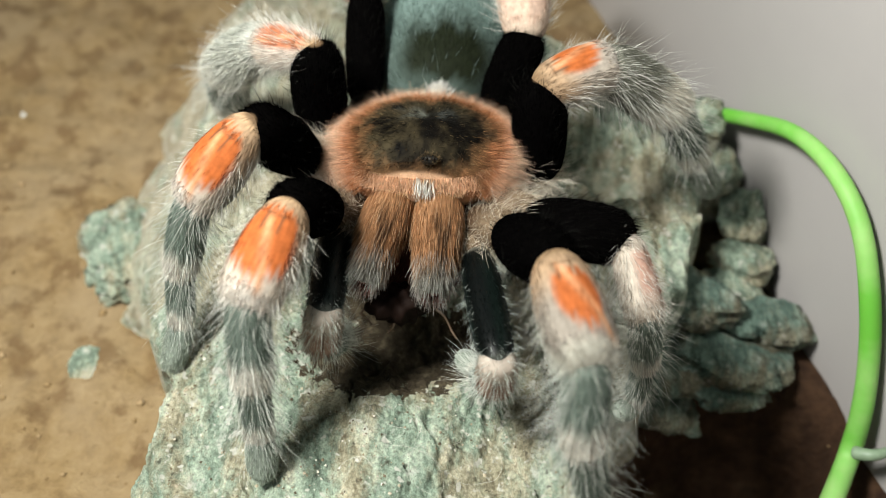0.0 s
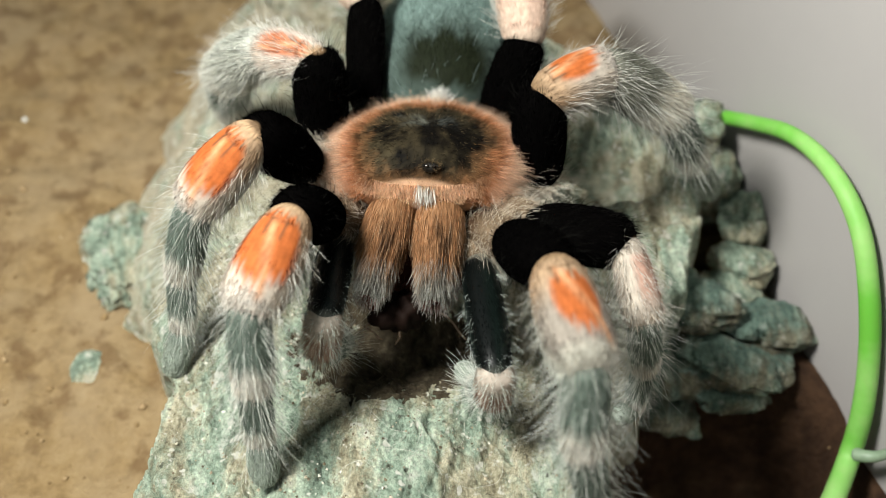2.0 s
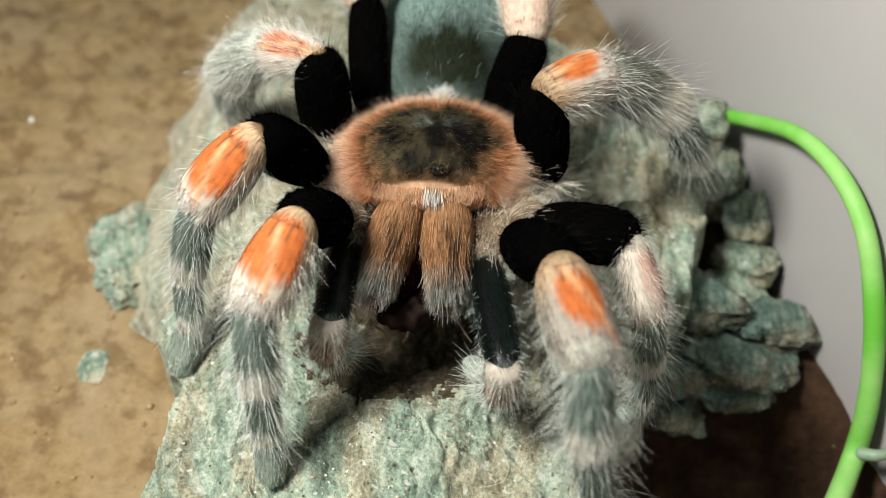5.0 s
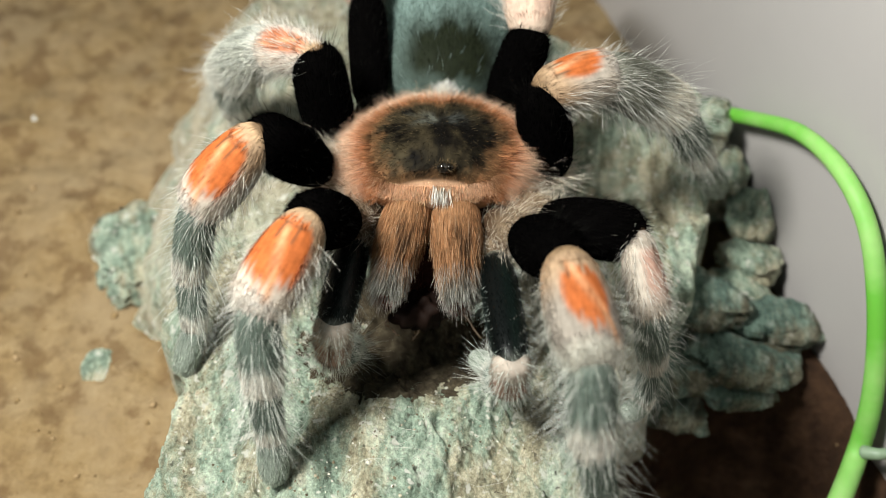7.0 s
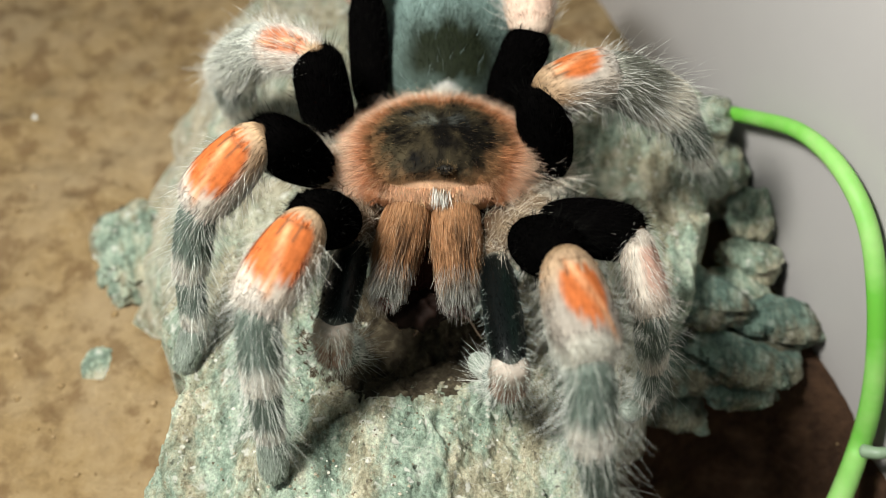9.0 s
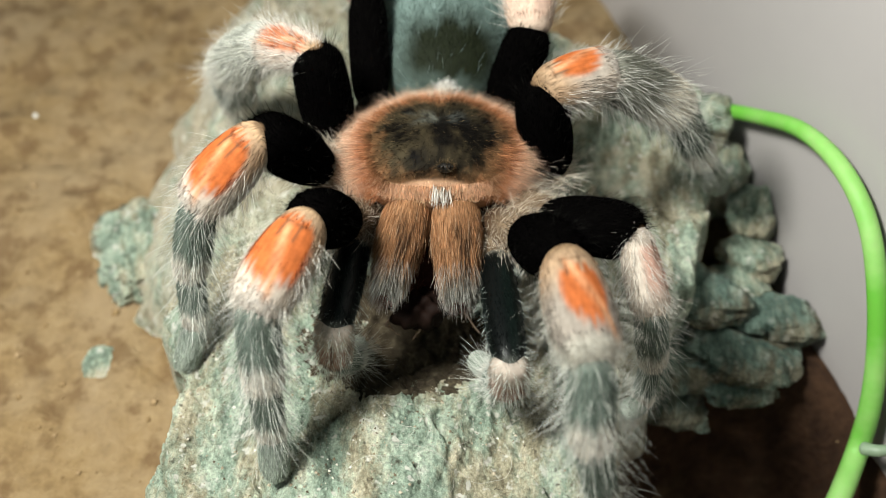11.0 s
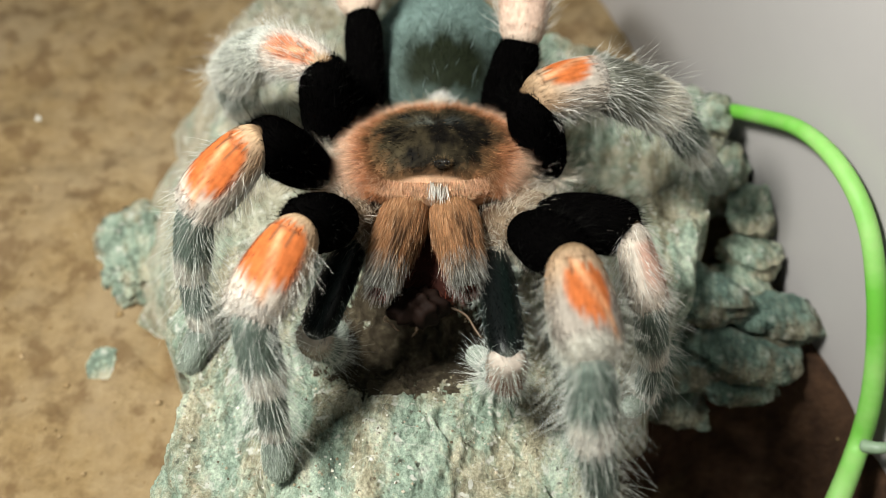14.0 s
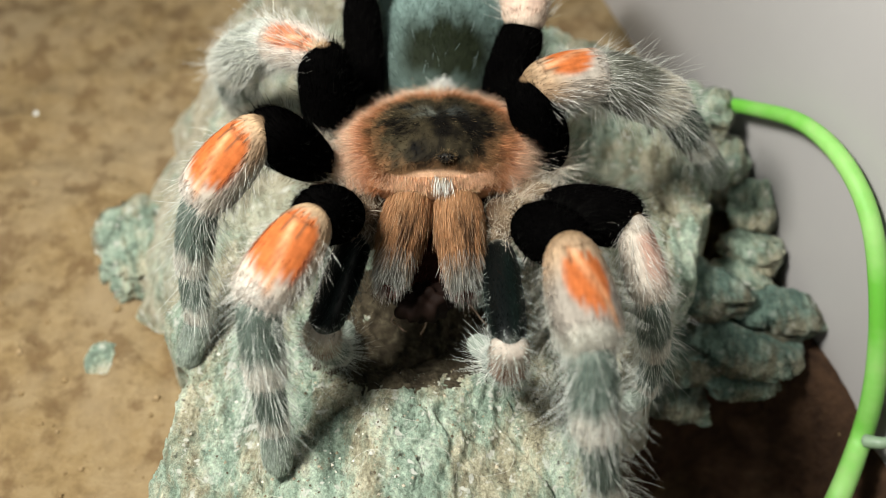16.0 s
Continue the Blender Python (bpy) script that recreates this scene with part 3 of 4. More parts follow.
        if kind == "pale_tibia":
            c = lerp(c, np.asarray((0.60, 0.60, 0.54)) * one, 0.72)
        if kind == "grey_tibia":
            c = lerp(np.asarray((0.20, 0.20, 0.165)) * one, np.asarray((0.74, 0.69, 0.60)) * one, smooth(0.45, 0.75, ring))
    elif kind == "rear_coxa":
        c = np.asarray((0.012, 0.009, 0.007)) * one
    elif kind == "coxa":
        c = lerp(np.asarray(BROWN) * 0.3 * one, np.asarray((0.24, 0.17, 0.11)) * one, smooth(0.2, 0.7, u))
    else:
        c = lerp(np.asarray((0.22, 0.265, 0.225)) * one, np.asarray((0.38, 0.43, 0.37)) * one, smooth(0.05, 0.5, u))
    return c


# radius start, middle, end (mm); fuzz per mm2; long hairs; their length (mm); hair colours
LOOKS = {
    "coxa": (2.5, 2.9, 2.6, 5, 900, (1.2, 3.4), (0.46, 0.34, 0.22), (0.90, 0.84, 0.74)),
    "femur": (2.0, 3.55, 3.0, 10, 620, (0.9, 2.3), BLACK, (0.010, 0.010, 0.009)),
    "palp_femur": (2.0, 2.25, 2.0, 4, 700, (0.7, 1.7), (0.01, 0.016, 0.014), (0.55, 0.60, 0.56)),
    "patella": (2.2, 3.55, 3.2, 16, 1000, (1.2, 3.0), CREAM, WHITE),
    "pink_patella": (1.8, 2.25, 2.3, 16, 700, (1.2, 2.8), CREAM, WHITE),
    "palp_patella": (2.1, 2.25, 1.9, 18, 760, (0.8, 2.2), GREY, WHITE),
    "worn_patella": (2.2, 3.55, 3.2, 16, 1000, (1.2, 3.0), CREAM, WHITE),
    "shaded_patella": (2.2, 3.55, 3.2, 16, 900, (1.2, 3.2), (0.42, 0.40, 0.35), (0.66, 0.66, 0.61)),
    "faint_patella": (2.2, 3.55, 3.2, 16, 1200, (1.2, 3.2), CREAM, WHITE),
    "rear_coxa": (2.5, 2.9, 2.6, 6, 120, (0.8, 1.6), (0.02, 0.015, 0.012), (0.12, 0.08, 0.05)),
    "pale_patella": (2.2, 3.55, 3.2, 16, 1200, (1.2, 3.2), CREAM, WHITE),
    "tibia": (2.2, 2.35, 2.25, 19, 760, (1.4, 5.2), (0.42, 0.46, 0.41), WHITE),
    "pale_tibia": (2.2, 2.5, 2.4, 24, 900, (1.4, 4.6), (0.62, 0.62, 0.56), WHITE),
    "grey_tibia": (2.3, 2.6, 2.4, 24, 900, (1.4, 5.0), (0.52, 0.52, 0.46), WHITE),
    "metatarsus": (1.85, 1.75, 1.75, 19, 560, (1.3, 4.8), (0.42, 0.46, 0.41), WHITE),
    "tarsus": (1.55, 1.75, 1.55, 28, 40, (0.7, 1.6), PALE, (0.5, 0.5, 0.46)),
}


def segment_mesh(kind, length, scale=1.0, tuft=0, root=None):
    """A hairy limb segment along +x (mm in, metres out), its back towards +z."""
    r0, r1, r2, fuzz, longs, (l0, l1), ca, cb = LOOKS[kind]
    r0, r1, r2 = (root or r0) * scale, r1 * scale, r2 * scale
    lap = 0.5 * min(r0, r2)
    nu, nv = (70, 64) if kind in ("patella", "pale_patella", "worn_patella", "shaded_patella", "faint_patella") else (40, 40)

    def shape(u, th):
        s = np.clip(u, 0, 1)
        r = r0 * (1 - s) ** 2 + (2 * (2 * r1 - 0.5 * (r0 + r2))) * s * (1 - s) + r2 * s * s
        r = r * np.sqrt(np.clip(1 - np.abs(2 * s - 1) ** (6 if kind != "tarsus" else 4), 0, 1))
        x = -lap + s * (length + 2 * lap)
        return np.stack([x, r * np.sin(th), r * 0.96 * np.cos(th)], -1)

    bag = Bag()
    u, th = np.meshgrid(0.5 - 0.5 * np.cos(np.linspace(0, math.pi, nu)), np.linspace(-math.pi, math.pi, nv, endpoint=False), indexing="ij")
    skin = marking(kind, u, th)
    bag.put(shape(u, th).reshape(-1, 3) * MM, grid_tris(nu, nv, True), skin.reshape(-1, 3) * (1.0 if "patella" in kind else 0.75))

    def roots(n, lo=0.02, hi=0.98):
        a, b = rng.uniform(lo, hi, n), rng.uniform(-math.pi, math.pi, n)
        p = shape(a, b)
        e = 1e-3
        du, dt = shape(a + e, b) - shape(a - e, b), shape(a, b + e) - shape(a, b - e)
        nrm = unit(np.cross(dt, du))
        nrm = np.where(np.sum(nrm * (p * (0, 1, 1)), 1, keepdims=True) < 0, -nrm, nrm)
        return a, b, p, nrm

    area = 2 * math.pi * r1 * (length + lap)
    a, b, p, nrm = roots(int(area * fuzz * 1.4))
    if "patella" in kind and kind != "pale_patella":
        keep = (kind == "faint_patella") | (np.abs(b) > 0.85) | (a > 0.78) | (a < 0.2) | (rng.random(len(a)) < 0.04)
        a, b, p, nrm = a[keep], b[keep], p[keep], nrm[keep]
    col = marking(kind, a, b) * rng.uniform(0.8, 1.2, (len(a), 1))
    lift = np.where(a < 0.2, 0.4, np.where(np.abs(b) < 0.85, 0.05, 0.22))[:, None] if "patella" in kind else rng.uniform(0.15, 0.45, (len(p), 1))
    away = nrm * lift + (1, 0, 0) + rng.normal(0, 0.14, (len(p), 3))
    top = np.where(np.abs(b) < 0.9, 0.7, 1.1) if "patella" in kind else 0.6 if kind == "tarsus" else 1.15 if "tibia" in kind or kind == "metatarsus" else 1.0
    hairs(bag, p * MM, away, rng.uniform(0.35, top, len(p)) * MM * scale, (0.030 if "tibia" in kind or kind == "metatarsus" else 0.034) * MM, col * 0.85, np.minimum(col * 1.25 + (0.0 if kind == "femur" or kind == "palp_femur" else 0.03), 0.9), np.array((0.15, 0, 0)), 1)
    a, b, p, nrm = roots(int(longs * max(scale, 1.0)))
    if kind == "palp_femur":
        keep = (np.abs(b) > 0.9) | (a > 0.88)
        a, b, p, nrm = a[keep], b[keep], p[keep], nrm[keep]
    if "tibia" in kind or kind == "metatarsus":
        keep = (np.abs(b) > 0.9) | (rng.random(len(a)) < 0.4)
        a, b, p, nrm = a[keep], b[keep], p[keep], nrm[keep]
    if kind in ("patella", "pale_patella", "worn_patella", "shaded_patella", "faint_patella"):
        keep = (np.abs(b) > 1.05) & (a > 0.22) | (a > 0.86) | (kind == "pale_patella")
        a, b, p, nrm = a[keep], b[keep], p[keep], nrm[keep]
    away = nrm * rng.uniform(0.5, 2.1, (len(p), 1)) + np.array((0.8, 0, 0)) + rng.normal(0, 0.16, (len(p), 3))
    k = rng.random(len(p))
    hairs(bag, p * MM, away, (l0 + (l1 - l0) * rng.random(len(p)) ** 1.5) * MM * min(scale, 1.0), rng.uniform(0.011, 0.024, len(p)) * MM, lerp(np.ones((len(p), 3)) * ca, np.ones((len(p), 3)) * cb, 0.15 + k * 0.5),
          lerp(np.ones((len(p), 3)) * ca, np.ones((len(p), 3)) * cb, 0.5 + 0.5 * k), np.array((0.34, 0, 0)) + rng.normal(0, 0.17, (len(p), 3)), 4)
    if tuft:
        a, b, p, nrm = roots(tuft, 0.0, 0.10)
        hairs(bag, p * MM, nrm + np.array((0.2, 0, 0)) + rng.normal(0, 0.35, (len(p), 3)), rng.uniform(1.2, 3.0, len(p)) * MM, 0.020 * MM, (0.58, 0.48, 0.36), (0.92, 0.87, 0.78), np.array((0.1, 0, -0.4)) + rng.normal(0, 0.45, (len(p), 3)), 4)
    return bag.mesh(kind, [VELVET if kind == "femur" else GLOSSY if kind == "palp_femur" else FUR])


def frame_of(a, b, hub, tip):
    """Pose of a segment from joint a to joint b of a limb that reaches from hub to tip."""
    x = unit(np.asarray(b) - a)
    flat = np.array((tip[0] - hub[0], tip[1] - hub[1], 0.0))
    n = np.cross(unit(flat), (0, 0, 1))
    zz = np.cross(n, x)
    zz = unit(zz - x * (zz @ x))
    yy = np.cross(zz, x)
    m = Matrix.Identity(4)
    for i in range(3):
        m[i][0], m[i][1], m[i][2], m[i][3] = x[i], yy[i], zz[i], a[i]
    return m


# joints of each limb in mm: coxa, trochanter, knee, then each joint down to the claw
JOINTS = {
    "L1": ((-9.0, -8.5, 35), (-11.5, -10.6, 37), (-14.0, -19.6, 47.5), (-19.4, -28.3, 43), (-19.3, -33.0, 34), (-19.1, -35.3, 27), (-19.0, -37.8, 22.8)),
    "L2": ((-9.5, -3.5, 35), (-14.6, -2.1, 37), (-20.7, -7.8, 49), (-28.7, -11.5, 41), (-31.6, -13.8, 30), (-31.8, -16.8, 23), (-33.5, -20.1, 18.5)),
    "L3": ((-9.5, 3.0, 34.5), (-14.3, 5.3, 36), (-15.5, 7.7, 48), (-22.7, 13.6, 45), (-31.1, 21.9, 34), (-31.5, 25.1, 24), (-30.2, 25.7, 18.5)),
    "L4": ((-7.0, 9.5, 34), (-9.5, 12.1, 36), (-10.0, 23.2, 46), (-13.1, 31.5, 47), (-17.0, 46.0, 40), (-22.0, 58.0, 30), (-24.0, 65.0, 22)),
    "R1": ((7.4, -9.5, 35), (10.7, -12.9, 37), (13.4, -25.4, 48), (15.3, -37.1, 46), (15.7, -42.4, 38), (18.2, -44.8, 28), (19.0, -46.6, 22.8)),
    "R2": ((9.0, -6.0, 35), (13.1, -10.2, 37), (22.8, -17.3, 42), (24.4, -24.7, 37), (26.4, -24.8, 26), (26.0, -25.9, 18.5), (24.0, -27.5, 19.5)),
    "R3": ((9.0, 0.8, 34.5), (14.6, -0.3, 36), (12.8, 2.0, 47), (21.6, 5.5, 47), (31.5, 6.5, 40), (37.6, 8.0, 29), (42.0, 10.5, 20.5)),
    "R4": ((6.5, 9.5, 34), (9.0, 12.1, 36), (12.5, 15.0, 45.8), (12.2, 26.0, 49), (17.0, 41.0, 41), (22.0, 54.0, 30), (24.0, 61.0, 22)),
    "PL": ((-6.5, -8.5, 33), (-10.4, -11.6, 34), (-11.9, -25.6, 36), (-12.5, -25.3, 29.3), (-11.4, -20.0, 23), (-11.0, -17.0, 19.5)),
    "PR": ((4.5, -9.5, 33), (7.0, -13.9, 34), (8.2, -31.2, 37), (8.2, -31.0, 31.5), (7.0, -25.0, 25), (5.0, -21.5, 23)),
}
KINDS = ("femur", "patella", "tibia", "metatarsus", "tarsus")

# body: seconds, shift x, shift z (mm), pitch, yaw (degrees)
BODY = (
    (0, -0.51, -0.11, -2.83, -3.28), (0.5, -0.47, -0.11, -2.83, -3.09), (1, -0.44, -0.34, -2.83, -2.91), (2, -0.40, -0.57, -2.83, -3.09), (3, -0.44, -0.45, -2.26, -2.91),
    (4, -0.47, -0.62, -1.41, -2.73), (6.5, -0.04, 0.06, -0.85, -0.18), (7, 0, 0, 0, 0), (8, 0, -0.23, 0, 0), (9, 0, -0.34, 0.57, 0), (11.5, 0, -0.28, 0.28, 0), (12, 0, -0.34, 0, 0),
    (12.5, -0.04, 0.11, -0.57, -0.18), (13, -0.07, 0.11, 0, 0), (13.5, -0.07, -0.40, -0.28, 0.36), (14, -0.58, -1.08, -5.94, 0.73), (14.5, -0.62, -1.08, -5.94, 1.64), (15, -0.29, -1.14, -5.09, 2.18),
    (15.5, -0.47, -0.68, -2.83, 1.27), (16, -0.29, -0.51, -2.54, 1.82))

# knees: seconds, shift x, shift z (mm) of the joint between femur and patella
KNEES = {
    "L1": ((0, -1.15, 0.98), (1, -0.82, 0.80), (2.5, -0.90, 0.76), (4, -1.02, 0.59), (6.5, -0.48, 0.25), (7, 0, 0), (9, 0.01, -0.08), (12, 0.08, -0.26), (12.5, -0.34, -0.10), (13, 0.02, -0.50), (13.5, 0.21, -0.78), (14, -0.90, -1.00), (14.5, 0.75, -1.36), (15, 0.74, -0.86), (15.5, 0.37, -0.85), (16, 0.72, -0.79)),
    "L2": ((0, -0.11, 1.08), (1, 0.14, 0.89), (2.5, 0.25, 0.76), (4, 0.13, 0.61), (6.5, -0.24, 0.42), (7, 0, 0), (9, 0.19, -0.22), (12, 0.17, -0.25), (12.5, -0.18, 0.06), (13, -0.20, -0.17), (13.5, -0.18, -0.29), (14, -0.87, 0.20), (14.5, -0.70, 0.59), (15, -0.09, 0.39), (15.5, -0.75, 0.27), (16, -0.10, 0.10)),
    "L3": ((0, 0.92, -0.05), (1, 1.25, -1.25), (2.5, 1.19, -1.43), (4, 1.01, -0.99), (6.5, -0.06, 0.51), (7, 0, 0), (9, -0.02, -0.38), (12, -0.02, -0.44), (12.5, -0.15, -0.02), (13, -0.34, -0.10), (13.5, 0.02, -0.38), (14, 0.72, -0.42), (14.5, 1.09, -0.06), (15, 1.31, -0.79), (15.5, 0.36, 0.81), (16, 0.65, -0.03)),
    "R1": ((0, -0.67, -0.86), (1, -0.57, -0.87), (2.5, -0.67, -1.01), (4, -0.74, -0.95), (6.5, 0.12, -0.01), (7, 0, 0), (9, 0.02, -0.06), (12, -0.06, -0.16), (12.5, 0.24, -0.09), (13, 0.18, -0.30), (13.5, 0.29, -0.22), (14, 0.72, 0.05), (14.5, 0.82, 0.74), (15, 0.59, 0.73), (15.5, -0.10, 0.60), (16, 0.27, 0.64)),
    "R2": ((0, -0.07, -1.29), (1, 0.14, -1.27), (2.5, 0.23, -1.35), (4, 0.09, -1.16), (6.5, 0.02, 0.16), (7, 0, 0), (9, 0.11, -0.05), (12, 0.12, -0.05), (12.5, 0.24, -0.05), (13, 0.22, -0.29), (13.5, 0.24, -0.19), (14, -0.08, 0.51), (14.5, -0.41, 1.38), (15, -0.36, 1.22), (15.5, -0.90, 0.99), (16, -0.68, 0.84)),
    "R3": ((0, 0.83, 0.29), (1, 0.77, 0.35), (2.5, 0.89, 0.32), (4, 0.64, -0.04), (6.5, -0.33, -0.25), (7, 0, 0), (9, -0.02, -0.06), (12, -0.11, -0.18), (12.5, 0.13, 0.27), (13, 0.13, 0.12), (13.5, -0.05, -0.05), (14, -1.37, -0.72), (14.5, -1.78, -0.82), (15, -1.62, -0.90), (15.5, -1.41, -0.83), (16, -1.41, -0.88)),
    "PR": ((0, -0.68, 0.16), (1, -1.01, -0.95), (2.5, -0.78, -1.52), (4, -0.77, -1.23), (6.5, 0.03, 0.25), (7, 0, 0), (8, -0.09, -0.65), (9, -0.07, -0.85), (12, -0.18, -0.84), (12.5, -0.20, -0.55), (13, -0.19, -0.68), (13.5, 0.10, -0.32), (14, -0.61, 0.34), (14.5, -0.67, 0.59), (15, -0.42, -0.85), (15.5, -1.12, 0.25), (16, -0.45, 0.96)),
}
# the busy feeler: seconds, knee, next joint (mm)
FEELER = (
    (0, (-11.8, -25.4, 37.1), (-12.6, -25.0, 30.4)), (4, (-12.0, -25.5, 36.7), (-12.9, -25.2, 30.0)), (7, (-11.9, -25.6, 36.0), (-12.5, -25.3, 29.3)),
    (12.1, (-11.9, -25.7, 35.0), (-12.4, -25.5, 28.2)), (12.3, (-11.6, -25.5, 36.4), (-12.4, -26.0, 30.0)), (12.5, (-8.4, -23.2, 41.9), (-11.3, -28.8, 38.5)), (12.7, (-9.4, -23.9, 41.0), (-11.7, -29.4, 37.6)),
    (12.9, (-10.5, -24.8, 39.2), (-12.2, -28.0, 33.4)), (13.1, (-11.6, -25.4, 37.2), (-12.4, -26.1, 30.5)), (13.3, (-12.2, -25.5, 36.1), (-12.8, -26.0, 29.3)),
    (13.6, (-12.3, -25.5, 36.1), (-12.9, -26.0, 29.3)), (14, (-14.6, -25.1, 33.4), (-15.4, -22.5, 27.1)), (14.5, (-14.9, -25.0, 32.9), (-15.5, -22.6, 26.6)),
    (15, (-13.2, -25.5, 34.7), (-14.0, -23.5, 28.2)), (15.5, (-14.2, -25.3, 33.8), (-14.9, -23.4, 27.3)), (16, (-13.6, -25.4, 33.3), (-14.4, -23.5, 26.9)))
TIMES = (0, 0.5, 1, 1.5, 2, 2.5, 3, 3.5, 4, 4.7, 5.4, 6, 6.5, 7, 7.5, 8, 8.5, 9, 9.8, 10.6, 11.5, 12, 12.3, 12.5, 12.7, 12.9, 13.1, 13.3, 13.5, 13.75, 14, 14.25, 14.5, 14.75, 15, 15.25, 15.5, 15.75, 16)
CORE = Vector((0, 0, 0.036))


def between(rows, t):
    """Values of the rows (seconds, values...) at t, eased from row to row."""
    for a, b in zip(rows, rows[1:]):
        if t <= b[0]:
            s = (t - a[0]) / (b[0] - a[0])
            s = s * s * (3 - 2 * s)
            return np.array([np.asarray(p, float) * (1 - s) + np.asarray(q, float) * s for p, q in zip(a[1:], b[1:])])
    return np.array([np.asarray(p, float) for p in rows[-1][1:]])


def body_pose(t):
    x, z, pitch, yaw = between(BODY, t)
    return Matrix.Translation(CORE + Vector((x, 0, z)) * MM) @ pose(0, 0, 0, pitch, 0, yaw)


def chain(points, head, foot, lengths):
    """Joints from head to foot, of fixed lengths, near the points given."""
    p = [np.array(q, float) for q in points]
    for _ in range(25):
        p[-1] = np.array(foot, float)
        for i in range(len(p) - 2, -1, -1):
            p[i] = p[i + 1] + unit(p[i] - p[i + 1]) * lengths[i]
        p[0] = np.array(head, float)
        for i in range(1, len(p)):
            p[i] = p[i - 1] + unit(p[i] - p[i - 1]) * lengths[i - 1]
    return p


def limb_at(code, t):
    """Joints of a limb (metres, world) at t."""
    rest = [np.array(p, float) * MM for p in JOINTS[code]]
    ln = [np.linalg.norm(b - a) for a, b in zip(rest, rest[1:])]
    move = body_pose(t) @ Matrix.Translation(-CORE)
    coxa, hip = (np.array(move @ Vector(p)) for p in rest[:2])
    if code == "PL":
        knee, nxt = between(FEELER, t) * MM
        knee = hip + unit(knee - hip) * ln[1]
        nxt = knee + unit(nxt - knee) * ln[2]
        tip = nxt + (rest[5] - rest[3]) * 0.999
        tip[2] = max(tip[2], 0.019)
        return [coxa, hip, knee] + chain([nxt, nxt + (rest[4] - rest[3]), tip], nxt, tip, ln[3:])
    if code in KNEES:
        dx, dz = between(KNEES[code], t)
        knee = rest[2] + np.array((dx, 0, dz)) * MM
    else:
        knee = np.array(move @ Vector(rest[2]))
        knee[2] = 0.5 * (knee[2] + rest[2][2])
    knee = hip + unit(knee - hip) * ln[1]
    if code == "PR":
        shift = knee - rest[2]
        return [coxa, hip, knee] + [q + shift * k for q, k in zip(rest[3:], (1, 1, 1))]
    return [coxa, hip] + chain([knee] + rest[3:], knee, rest[-1], ln[2:])


BUILT = {}


def build_limb(spider, code):
    rest = [np.array(p, float) * MM for p in JOINTS[code]]
    palp = code[0] == "P"
    ln = [np.linalg.norm(b - a) / MM for a, b in zip(rest, rest[1:])]
    kinds = ("palp_femur", "palp_patella", "tibia", "tarsus") if palp else tuple(KINDS)
    scale = 0.82 if palp else 1.0
    leg = part("pedipalp" if palp else "leg", segment_mesh("rear_coxa" if code[1] == "4" else "coxa", ln[0], 0.8 if palp else 1.0), spider, "hairy feeler beside the jaws" if palp else "black leg with orange knee and pale bristles")
    subs = []
    for k, l in zip(kinds, ln[1:]):
        shown = {"palp_femur": "femur", "palp_patella": "patella"}.get(k, k)
        kk = {"R1": "shaded_patella", "R3": "worn_patella", "R2": "pink_patella", "R4": "faint_patella", "L4": "faint_patella", "L3": "pale_patella"}.get(code, k) if k == "patella" else {"L3": "pale_tibia", "R3": "grey_tibia"}.get(code, k) if k == "tibia" else k
        sc = scale if k not in ("palp_femur", "palp_patella") else 1.0
        if code in ("L3", "R3"):
            sc *= {"femur": 1.0, "patella": 0.88 if code == "L3" else 1.02, "tibia": 1.5 if code == "L3" else 1.4, "metatarsus": 1.6 if code == "L3" else 1.35, "tarsus": 1.2}[k]
        if code in ("L4", "R4") and k == "femur":
            sc *= 0.76 if code == "L4" else 0.9
        if code == "R2" and k in ("tibia", "metatarsus", "tarsus"):
            sc *= 0.82
        label = {"femur": "velvety black upper leg", "patella": "pinkish cream knee" if kk in ("pink_patella", "palp_patella") else "white-haired knee with a faint orange patch" if kk in ("pale_patella", "faint_patella") else "bright orange knee with cream fringe", "tarsus": "grey furry foot"}.get(shown, "grey segment with long pale bristles")
        subs.append(part(shown, segment_mesh(kk, l, sc, 420 if k == "femur" and code[1] in "123" else 0, 2.9 if k == "femur" and code[1] in "34" else None), leg, label))
    BUILT[code] = (leg, subs)


def limb_rows(code):
    """Rows for the coxa in the spider's space and for each segment in the coxa's space."""
    leg_rows, rows = [], None
    for t in TIMES:
        p = limb_at(code, t)
        inv = body_pose(t).inverted()
        first = frame_of(p[0], p[1], p[0], p[-1])
        leg_rows.append((t, inv @ first))
        back = first.inverted()
        local = [back @ frame_of(a, b, p[1], p[-1]) for a, b in zip(p[1:], p[2:])]
        rows = rows or [[] for _ in local]
        for r, m in zip(rows, local):
            r.append((t, m))
    return leg_rows, rows


def dome(bag, curve, colour, nu=40, nv=64):
    """A closed blob (mm): its shape and colour by the unit direction."""
    th, ph = np.meshgrid(np.linspace(0, math.pi, nu), np.linspace(0, 2 * math.pi, nv, endpoint=False), indexing="ij")
    d = np.stack([np.sin(th) * np.cos(ph), np.sin(th) * np.sin(ph), np.cos(th)], -1)
    bag.put(curve(d).reshape(-1, 3) * MM, grid_tris(nu, nv, True), colour(d).reshape(-1, 3))


def sphere_dirs(n, test=None):
    d = unit(rng.normal(size=(n, 3)))
    return d if test is None else d[test(d)]


@np.vectorize
def mottle(x, y):
    return noise.fractal(Vector((5.5 * x, 4.5 * y, 0.4)), 0.55, 2.3, 6)


